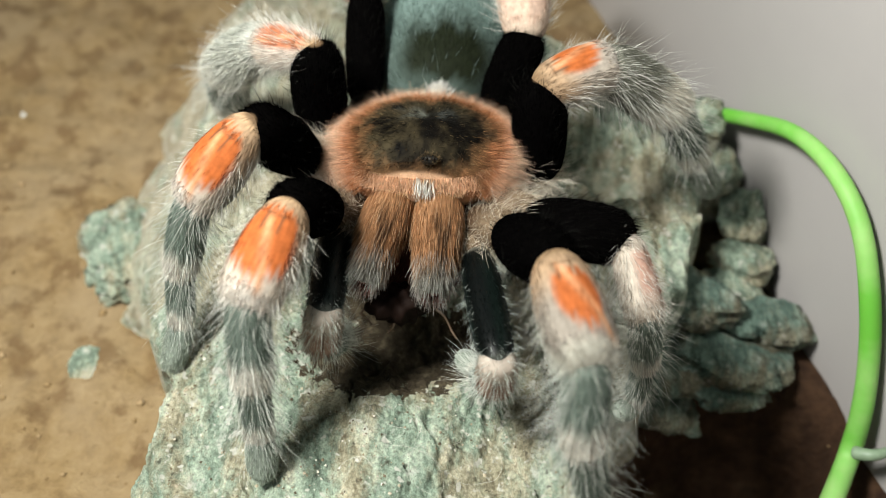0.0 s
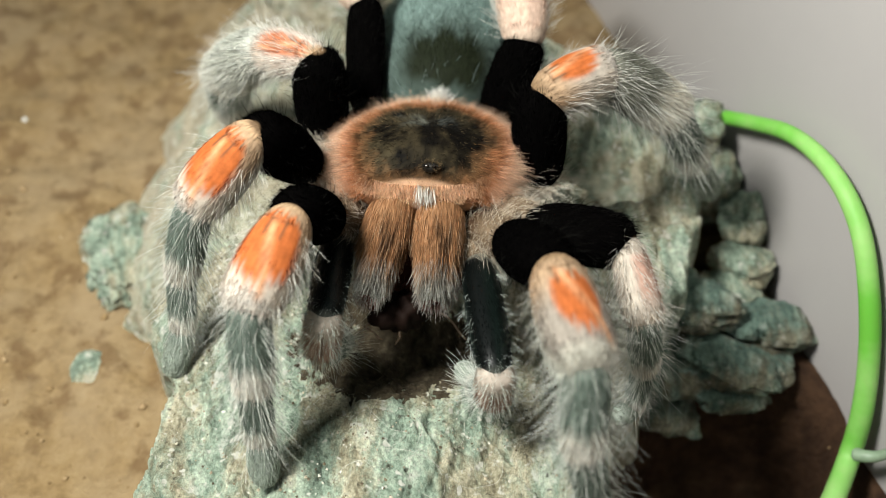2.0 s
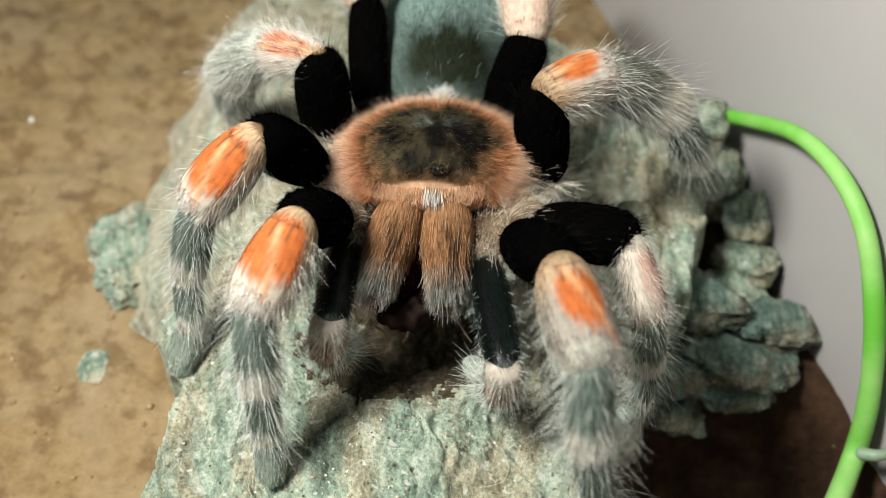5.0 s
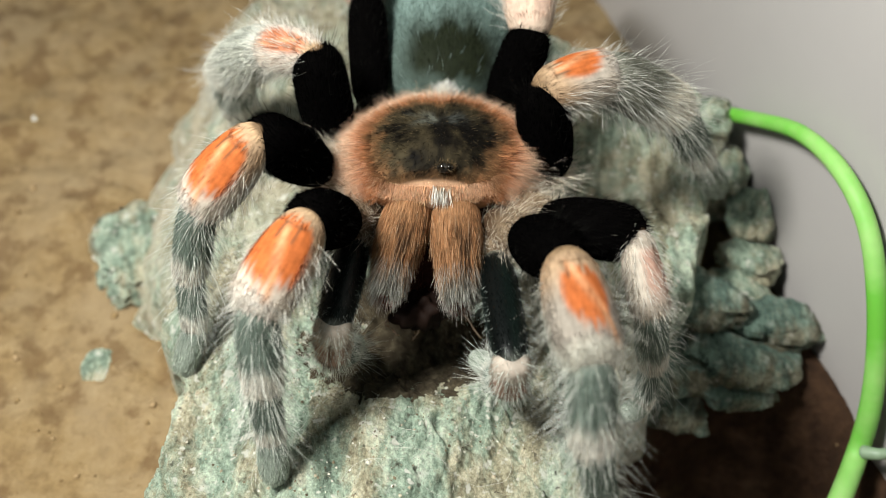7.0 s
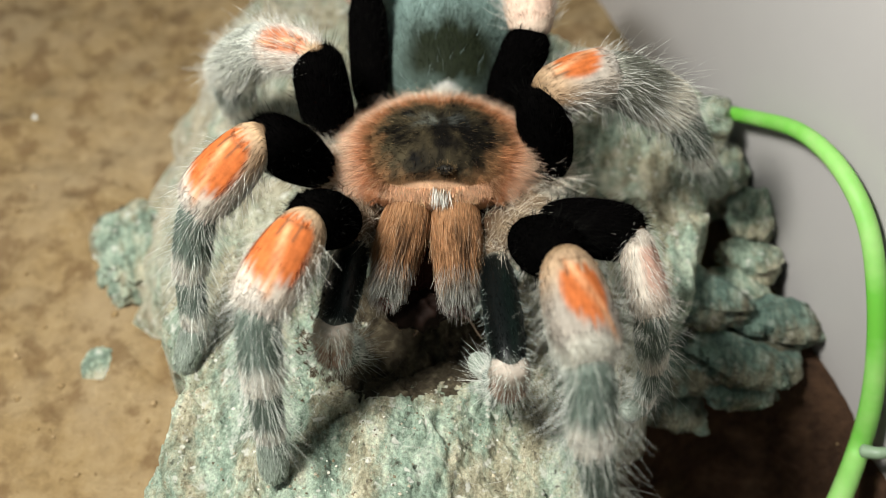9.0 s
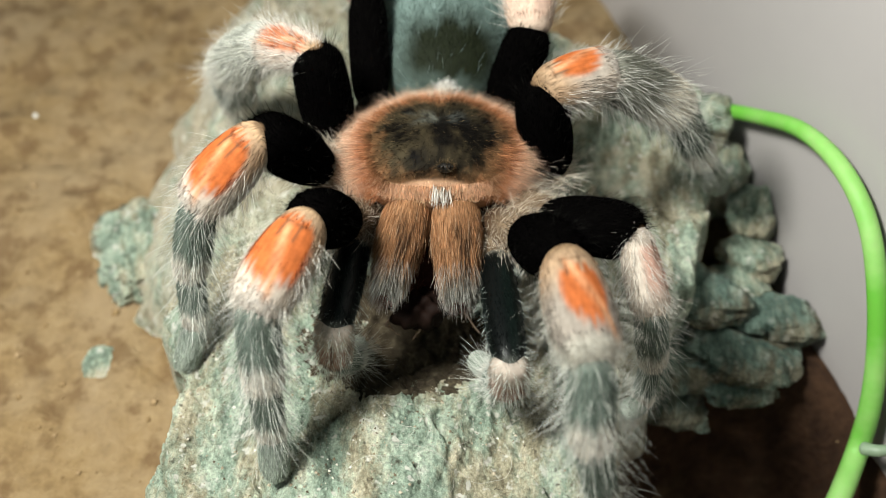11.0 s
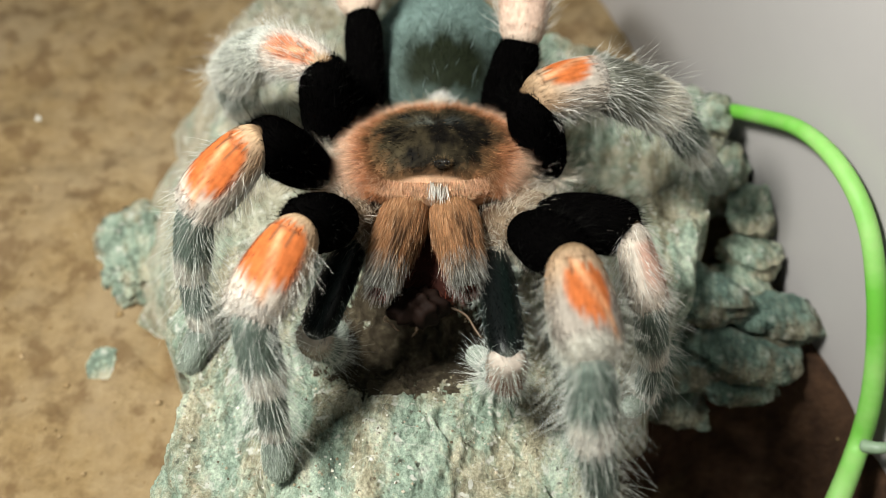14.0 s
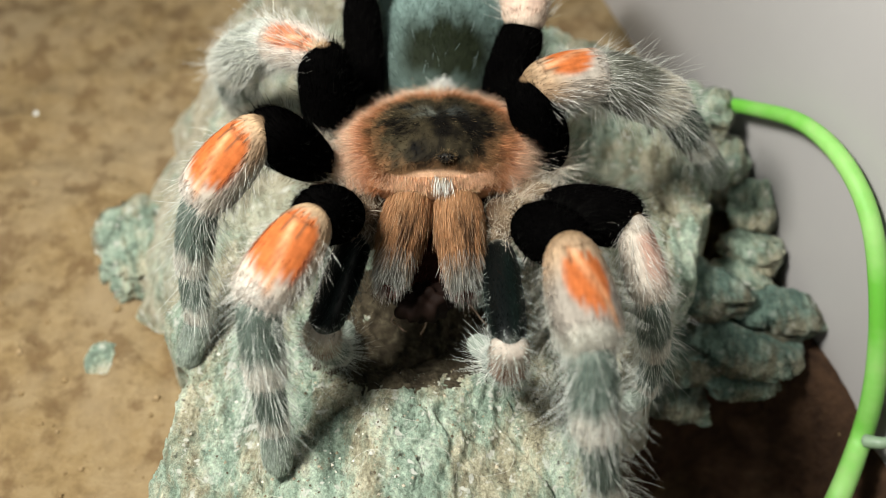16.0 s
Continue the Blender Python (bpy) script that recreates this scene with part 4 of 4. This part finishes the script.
def build_carapace(spider):
    def curve(d):
        x, y, z = d[..., 0], d[..., 1], d[..., 2]
        squash = np.where(z > 0, 5.6 + 1.2 * np.exp(-((y + 0.45) / 0.35) ** 2 - (x / 0.5) ** 2), 4.5)
        px = 11.8 * x * (1 - 0.10 * np.clip(-y, 0, 1) ** 2 - 0.20 * np.clip(y, 0, 1) ** 1.5) - 0.7 * np.clip(-y, 0, 1) ** 3
        py = 12.0 * y
        py = np.where(py < -9.0, -9.0 + (py + 9.0) * 0.30, py)
        squash = squash * (1 - 0.30 * smooth(0.55, 0.95, -y))
        groove = 0.55 * np.exp(-(x / 0.10) ** 2 - ((y - 0.15) / 0.3) ** 2) * (z > 0)
        return np.stack([px, py, np.sign(z) * np.abs(z) ** 0.8 * squash - groove], -1)

    def mask(d):
        """0 at the middle of the dark shield, about 0.85 at its edge, which is blunt in front."""
        x, y = d[..., 0] / 0.90, d[..., 1] + 0.14
        p = np.where(y < 0, 2.6, 2.1)
        return (np.abs(x) ** p + np.abs(y / np.where(y < 0, 1.02, 0.92 - 0.16 * np.exp(-(d[..., 0] / 0.2) ** 2))) ** p) ** (1 / p)

    def colour(d):
        x, y, z = d[..., 0], d[..., 1], d[..., 2]
        one = np.ones(d.shape)
        r = mask(d)
        rad = 0.015 * np.sin(9 * np.arctan2(y, x) + 1.0) + 0.03 * np.sin(23 * x + 5 * y) * np.cos(17 * y)
        patch = 0.36 + 0.75 * mottle(x, y) + 0.30 * smooth(0.25, -0.45, x) + 0.2 * smooth(0.0, 0.5, y)
        c = lerp(np.asarray((0.004, 0.003, 0.002)) * one, np.asarray((0.056, 0.043, 0.023)) * one, np.clip(1.25 * patch - 0.22, 0, 1) * (1 - smooth(0.65, 0.9, r)))
        # the two pale tones are sheen spots painted on the shield
        for px, py, w, k, tone in ((-0.13, 0.02, 0.12, 0.9, (0.26, 0.27, 0.23)), (0.22, 0.0, 0.09, 0.8, (0.26, 0.28, 0.25)), (-0.20, -0.30, 0.12, 0.95, DARK), (0.27, -0.36, 0.22, 1.0, DARK), (0.5, -0.3, 0.2, 0.8, DARK)):
            near = np.exp(-((x - px + 0.12 * mottle(y, x)) / w) ** 2 - ((y - py) / (w * 1.3)) ** 2)
            c = lerp(c, np.asarray(tone) * one, k * near * np.clip(0.65 + mottle(2 * x + 1, 2 * y), 0, 1))
        c = lerp(c, DARK * one, 0.8 * np.exp(-((x - 0.04) / 0.05) ** 2) * smooth(0.45, 0.2, y))
        c = lerp(c, np.asarray((0.20, 0.105, 0.048)) * one, 0.8 * smooth(0.60, 0.80, r + rad + 0.10 * mottle(1.7 * x + 3, 1.7 * y)))
        c = lerp(c, np.asarray((0.42, 0.185, 0.088)) * one, smooth(0.74, 0.92, r + rad + 0.07 * mottle(1.7 * x + 3, 1.7 * y)))
        c = lerp(c, RUST * one, smooth(0.86, 0.97, r + rad))
        c = lerp(c, np.asarray((0.70, 0.50, 0.38)) * one, 0.75 * smooth(0.95, 1.04, r))
        c = lerp(c, np.asarray((0.80, 0.60, 0.47)) * one, 0.7 * smooth(0.90, 1.02, r) * smooth(0.2, 0.7, y))
        c = lerp(c, np.asarray((0.72, 0.44, 0.275)) * one, smooth(0.84, 0.90, -y) * (1 - smooth(0.55, 0.7, np.abs(x))))
        return lerp(c, BROWN * one, smooth(0.3, 0.5, -z))

    bag = Bag()
    dome(bag, curve, lambda d: colour(d) * 0.7, 90, 140)

    def grow(n, pick, length, width, lift, out, steps, tint, c1=None):
        d = sphere_dirs(n, pick)
        p = curve(d)
        flat = unit(d * (1, 1, 0))
        way = unit(d * (1, 1, 1.6)) * lift + flat * out + rng.normal(0, 0.22, d.shape)
        c = colour(d) * rng.uniform(*((0.25, 1.7) if length[1] < 1.3 else (0.7, 1.25)), (len(d), 1))
        front = 1 - 0.62 * smooth(0.70, 0.85, -d[:, 1]) * (np.abs(d[:, 0]) < 0.62)
        hairs(bag, p * MM, way, rng.uniform(*length, len(p)) * front * MM, width * MM, c * 0.8 if c1 is None else lerp(c, np.ones(c.shape) * c1, rng.random(len(c)) * 0.5), np.minimum(c * tint + 0.01, 0.95) if c1 is None else lerp(c, np.ones(c.shape) * c1, rng.random(len(c)) * 0.8), np.array((0, 0, -0.15)), steps)

    radius = mask
    grow(46000, lambda d: (d[:, 2] > -0.1) & (radius(d) > 0.78), (0.8, 2.0), 0.024, 0.6, 0.8, 1, 1.7)
    grow(30000, lambda d: (d[:, 2] > -0.3) & (radius(d) > 0.90) & (d[:, 1] > -0.8), (1.4, 3.4), 0.017, 0.45, 1.0, 2, 1.7, (0.86, 0.62, 0.47))
    grow(24000, lambda d: (d[:, 2] > 0) & (radius(d) < 0.86), (0.3, 0.9), 0.024, 0.5, 0.7, 1, 1.3)
    grow(8000, lambda d: (d[:, 2] > 0) & (radius(d) < 0.90) & (radius(d) > 0.50 + 0.35 * rng.random(len(d))), (0.5, 1.2), 0.020, 0.25, 0.8, 2, 1.0, (0.40, 0.225, 0.105))
    grow(1500, lambda d: (d[:, 2] > 0) & (radius(d) < 0.75), (0.5, 1.1), 0.014, 0.3, 0.8, 2, 1.0, (0.5, 0.36, 0.2))
    tilt = pose(0, 0, 0.0015, -14, 0, 0)
    car = part("carapace", bag.mesh("carapace", [FUR]), spider, "domed dark brown shield edged with rust-orange fur", tilt)
    bag = Bag()
    dome(bag, lambda d: d * (0.95, 0.62, 0.62), lambda d: np.ones(d.shape) * DARK, 14, 20)
    d = sphere_dirs(260, lambda d: d[:, 2] > -0.2)
    hairs(bag, d * np.array((0.95, 0.62, 0.62)) * MM, d + rng.normal(0, 0.4, d.shape), rng.uniform(0.3, 0.9, len(d)) * MM, 0.022 * MM, DARK, (0.25, 0.17, 0.09), np.zeros(3), 2)
    hill = part("eye_tubercle", bag.mesh("eye_tubercle", [CHITIN]), car, "small dark eye mound", pose(0.0009, -0.0092, 0.0040))
    for x, y, z, r in ((-0.4, -0.56, 0.50, 0.22), (0.4, -0.56, 0.50, 0.22), (-0.85, -0.34, 0.38, 0.17), (0.85, -0.34, 0.38, 0.17)):
        bag = Bag()
        dome(bag, lambda d, r=r: d * r, lambda d: np.ones(d.shape) * 0.01, 10, 12)
        part("eye", bag.mesh("eye", [EYE]), car, "tiny glossy black eye", pose(*(np.array((0.9 + x, -9.2 + y, 4.0 + z)) * MM)))
    # pale fringe over the jaws
    bag = Bag()
    n = 4200
    ang = rng.uniform(-0.95, 0.95, n)
    up = rng.uniform(0.02, 0.36, n)
    d = np.stack([np.sin(ang) * np.sqrt(1 - up * up), -np.cos(ang) * np.sqrt(1 - up * up), up], -1)
    root = curve(d)
    way = unit(d * (0.5, 1, 0)) * 1.0 + np.array((0, 0, -0.25)) + rng.normal(0, 0.14, (n, 3))
    hairs(bag, root * MM, way, rng.uniform(0.35, 0.85, n) * MM, 0.024 * MM, (0.66, 0.41, 0.26), lerp(np.ones((n, 3)) * (0.80, 0.50, 0.32), np.ones((n, 3)) * WHITE, 0.6 * smooth(0.85, 1.0, rng.random(n))), np.array((0, 0, -0.35)), 2)
    hub = np.array((0.3, -9.9, 1.4)) + rng.normal(0, 0.4, (120, 3)) * (1.4, 0.3, 0.5)
    hairs(bag, hub * MM, np.array((0, -0.8, -0.5)) + rng.normal(0, 0.2, (120, 3)), rng.uniform(1.2, 2.2, 120) * MM, 0.04 * MM, CREAM, WHITE, np.array((0, 0, -0.3)), 2)
    part("fringe", bag.mesh("fringe", [FUR]), car, "tan fringe with a white tuft")
    # pale tuft where the abdomen joins
    bag = Bag()
    hub = np.array((0.9, 10.2, 3.8)) + rng.normal(0, 0.6, (900, 3)) * (0.8, 0.5, 0.5)
    hairs(bag, hub * MM, np.array((0, -0.1, 0.9)) + rng.normal(0, 0.4, (900, 3)), rng.uniform(1.0, 2.4, 900) * MM, 0.036 * MM, WHITE, (0.92, 0.90, 0.87), np.array((0, 0, 0)), 2)
    part("tuft", bag.mesh("tuft", [FUR]), car, "white tuft of hair")


def build_abdomen(spider):
    def curve(d):
        x, y, z = d[..., 0], d[..., 1], d[..., 2]
        w = 9.9 * (1 - 0.06 * y)
        return np.stack([x * w * (1 + 0.12 * (1 - y * y)), y * 15.0, z * 8.2], -1)

    def colour(d):
        x, y, z = d[..., 0], d[..., 1], d[..., 2]
        one = np.ones(d.shape)
        c = lerp(np.asarray((0.225, 0.315, 0.29)) * one, np.asarray((0.014, 0.018, 0.009)) * one, np.minimum(1, 1.35 * np.exp(-((y + 0.60 + 0.08 * mottle(x, y)) / 0.40) ** 2 - ((x - 0.05) / 0.80) ** 2)))
        return c

    bag = Bag()
    dome(bag, curve, lambda d: colour(d) * 0.7)
    d = sphere_dirs(34000, lambda d: d[:, 2] > -0.3)
    c = colour(d)
    hairs(bag, curve(d) * MM, d * 0.45 + np.array((0, 0.9, 0)) + rng.normal(0, 0.15, d.shape), rng.uniform(0.5, 1.0, len(d)) * MM, 0.03 * MM, c * 0.85, c * 1.3, np.array((0, 0.2, -0.1)), 1)
    d = sphere_dirs(420, lambda d: d[:, 2] > -0.2)
    hairs(bag, curve(d) * MM, d * 0.9 + np.array((0, 0.5, 0)) + rng.normal(0, 0.2, d.shape), rng.uniform(1.2, 2.4, len(d)) * MM, 0.018 * MM, (0.18, 0.25, 0.25), (0.38, 0.46, 0.45), np.array((0, 0.5, -0.2)), 3)
    part("abdomen", bag.mesh("abdomen", [FUR]), spider, "blue-grey furry abdomen with a dark patch", pose(0.0012, 0.0255, 0.0005, 4, 0, 0))


JAWS = {"L": ((-3.8, -9.6, 36.6), (-6.2, -20.4, 35.0)), "R": ((2.2, -9.8, 36.6), (2.6, -21.2, 34.6))}
# jaws: seconds, sideways and lifting turn in degrees
BITE = {
    "L": ((0, 1.5, 3), (0.5, 3, 0), (2, 3, -3), (4, 1, -1), (6.5, -1.5, 1), (7, 0, 0), (9, 0, -0.5), (12, 0, -1), (13, 1.5, 0.5), (13.5, -2, 1), (14, -3, 0), (14.5, 4, -1), (15, -1, -4), (15.5, -2, 0), (16, -1, 0.5)),
    "R": ((0, -2, 2.5), (2, -2, 2), (3.5, 2, 5), (4, -1, 0.5), (6.5, -1.5, 0), (7, 0, 0), (9, 0, -0.5), (12, 0, 0), (13, 1, 0), (13.5, 5, 2), (14, 6, 8), (14.5, 5, 10), (15, 4, 8), (15.5, -1.5, 0), (16, 0.5, 0.5)),
}


def jaw_pose(side, t):
    a, b = (np.array(p) * MM - np.array(CORE) for p in JAWS[side])
    turn, lift = between(BITE[side], t)
    m = frame_of(a, b, a, a + np.array((0, -1.0, 0)))
    return m @ pose(0, 0, 0, 0, -lift, turn)


@np.vectorize
def strand(th, u):
    return noise.fractal(Vector((4.2 * th, 0.9 * u, 3.3)), 0.55, 2.2, 5)


def build_jaws(spider):
    for side in "LR":
        a, b = (np.array(p) for p in JAWS[side])
        length = float(np.linalg.norm(b - a)) + 0.2
        nu, nv = 30, 72

        def shape(u, th):
            s = np.clip(u, 0, 1)
            r = 2.85 * (0.84 + 0.28 * np.sin(math.pi * (0.2 + 0.75 * s))) * (1 - 0.32 * smooth(0.35, 1.0, s)) * np.sqrt(np.clip(1 - np.abs(2 * s - 1) ** 9, 0, 1))
            return np.stack([-4.0 + s * (length + 4.0), r * 0.98 * np.sin(th), r * 1.05 * np.cos(th)], -1)

        def colour(u, th):
            one = np.ones(u.shape + (3,))
            # dark stripes, weakened on the left so the lit face is in the colour
            stripe = smooth(0.2, 0.8, 0.45 + 1.3 * strand(th, u)) * (0.35 + 0.65 * smooth(-0.9, 0.3, th))
            c = lerp(np.asarray((0.38, 0.20, 0.10)) * one, np.asarray((0.06, 0.03, 0.016)) * one, stripe * smooth(0.25, 0.55, u))
            c = lerp(c, np.asarray((0.13, 0.12, 0.10)) * one, smooth(0.72, 0.92, u))
            return lerp(c, np.asarray((0.12, 0.03, 0.02)) * one, smooth(1.5, 2.1, np.abs(th)))

        bag = Bag()
        u, th = np.meshgrid(0.5 - 0.5 * np.cos(np.linspace(0, math.pi, nu)), np.linspace(-math.pi, math.pi, nv, endpoint=False), indexing="ij")
        bag.put(shape(u, th).reshape(-1, 3) * MM, grid_tris(nu, nv, True), colour(u, th).reshape(-1, 3) * 0.85)
        for n, lo, hi, l0, l1, w, steps, tip in ((9000, 0.05, 0.97, 0.8, 1.9, 0.019, 2, None), (420, 0.15, 0.85, 1.5, 3.2, 0.020, 3, (0.74, 0.55, 0.38)), (1200, 0.70, 0.99, 1.1, 2.5, 0.024, 3, (0.60, 0.60, 0.56))):
            s, r = rng.uniform(lo, hi, n), rng.uniform(-math.pi, math.pi, n)
            p = shape(s, r)
            nrm = unit(p * (0, 1, 1))
            c = colour(s, r) * rng.uniform(0.65, 1.25, (n, 1))
            hairs(bag, p * MM, nrm * rng.uniform(0.06, 0.16 if lo < 0.5 else 0.45, (n, 1)) + (1, 0, 0) + rng.normal(0, 0.07, (n, 3)), rng.uniform(l0, l1, n) * MM, w * MM, c, np.minimum(c * 1.2, 0.9) if tip is None else lerp(c, np.ones((n, 3)) * tip, 0.4 + 0.6 * rng.random(n)), np.array((0.1, 0, -0.1)), steps)
        jaw = part("chelicera", bag.mesh("chelicera", [FUR]), spider, "stout striped brown jaw with a bristly grey end")
        bag = Bag()
        v, f = sweep([(length * MM - 0.0015, 0, -0.001), (length * MM - 0.0003, 0, -0.0035), (length * MM - 0.0028, 0, -0.0062)], 0.0008, 10, 6, 0.8)
        bag.put(v, f, (0, 0, 0))
        part("fang", bag.mesh("fang", [FANG]), jaw, "curved glossy black fang")
        BUILT["jaw" + side] = jaw
    # underside and mouth
    bag = Bag()
    dome(bag, lambda d: d * (9.0, 15.0, 5.5), lambda d: np.ones(d.shape) * (0.035, 0.012, 0.009), 20, 28)
    d = sphere_dirs(2500, lambda d: d[:, 1] < 0)
    hairs(bag, d * (9.0, 15.0, 5.5) * MM, d + rng.normal(0, 0.3, d.shape), rng.uniform(0.8, 2.0, len(d)) * MM, 0.03 * MM, (0.09, 0.022, 0.014), (0.20, 0.055, 0.035), np.array((0, 0, -0.2)), 2)
    part("sternum", bag.mesh("sternum", [FUR]), spider, "dark brown underside with reddish mouth hairs", pose(0, -0.001, -0.007, 4, 0, 0))


def build_prey():
    """Scraps of an insect held under the jaws."""
    prey = tagged(new("insect_prey"), "chewed insect remains with thin legs in the spider's jaws", "insect")
    bag = Bag()
    dome(bag, lambda d: d * (3.7, 2.6, 2.2) * (1 + 0.2 * np.sin(9 * d[..., :1]) * np.cos(7 * d[..., 1:2])), lambda d: np.ones(d.shape) * (0.007, 0.0035, 0.0025), 24, 32)
    part("body", bag.mesh("body", [FUR]), prey, "dark chewed lump", pose(-0.0015, -0.0005, 0))
    for pts in (((-4, 0, -0.5), (-5.8, -1.2, -1.6), (-5.0, -1.0, -3.0), (-4.3, -1.5, -3.7)), ((-1.4, -1, -1), (-1.7, -2.2, -2.2), (-1.8, -1.6, -3.4), (-2.4, -2.0, -4.2)), ((2.5, 0, -0.5), (4.4, 0.2, -2.4), (5.6, -0.8, -4.0), (6.4, -1.5, -4.8))):
        bag = Bag()
        v, f = sweep(np.array(pts, float) * MM, 0.00015, 8, 8, 0.35)
        bag.put(v, f, (0.22, 0.15, 0.11))
        line = np.array(pts, float)
        k = rng.integers(0, 3, 60)
        s = rng.random((60, 1))
        hairs(bag, (line[k] * (1 - s) + line[k + 1] * s) * MM, rng.normal(size=(60, 3)), rng.uniform(0.3, 0.6, 60) * MM, 0.03 * MM, (0.2, 0.12, 0.07), (0.3, 0.2, 0.12), np.zeros(3), 1)
        part("leg", bag.mesh("leg", [CHITIN]), prey, "thin brown spiny insect leg")
    BUILT["prey"] = prey


PREY_SPOT = (-0.8, -18.2, 29.5)


def build_spider():
    spider = tagged(new("tarantula"), "black and orange hairy tarantula feeding on a grey-green rock", "spider")
    build_carapace(spider)
    build_abdomen(spider)
    build_jaws(spider)
    for code in JOINTS:
        build_limb(spider, code)
    BUILT["spider"] = spider


def build_threads():
    """Loose silk lying on the rock."""
    r = random.Random(5)
    for i in range(26):
        x, y, a = r.uniform(-24, 20), r.uniform(-40, -22), r.uniform(0, 6.3)
        pts, curl = [], r.uniform(-0.5, 0.5)
        for k in range(7):
            pts.append((x * MM, y * MM, (rock_height(x, y) + 0.35 + 0.35 * math.sin(k)) * MM))
            x, y, a = x + 1.7 * math.cos(a), y + 1.7 * math.sin(a), a + curl + r.uniform(-0.3, 0.3)
        bag = Bag()
        v, f = sweep(pts, 0.000011 + 0.000012 * r.random(), 5, 4)
        bag.put(v, f, (0, 0, 0))
        tagged(new("silk_thread", bag.mesh("silk_thread", [SILK])), "fine pale silk thread lying on the rock", "silk", group="silk threads on the rock")


def motions():
    walk(BUILT["spider"], [(t, body_pose(t)) for t in TIMES])
    for code in JOINTS:
        leg, subs = BUILT[code]
        first, rest = limb_rows(code)
        walk(leg, first)
        for ob, rows in zip(subs, rest):
            walk(ob, rows)
    for side in "LR":
        walk(BUILT["jaw" + side], [(t, jaw_pose(side, t)) for t in TIMES])
    home = body_pose(7).inverted() @ Matrix.Translation(Vector(PREY_SPOT) * MM)
    walk(BUILT["prey"], [(t, body_pose(t) @ home @ pose(0, 0, 0, 6 * math.sin(2.3 * t), 5 * math.sin(1.7 * t + 1), 8 * math.sin(1.3 * t))) for t in TIMES])


build_tub()
crumbs("soil_crumbs", 1500, CRUMB, 0.00025, 0.0009, soil_spots, "loose brown soil crumbs", "soil")
crumbs("perlite_grains", 12, PERLITE, 0.0006, 0.0015, soil_spots, "small white perlite grains in the soil", "perlite")
build_rock()
build_hollow_soil()
build_grit()
build_stem()
build_spider()
build_prey()
build_threads()
motions()
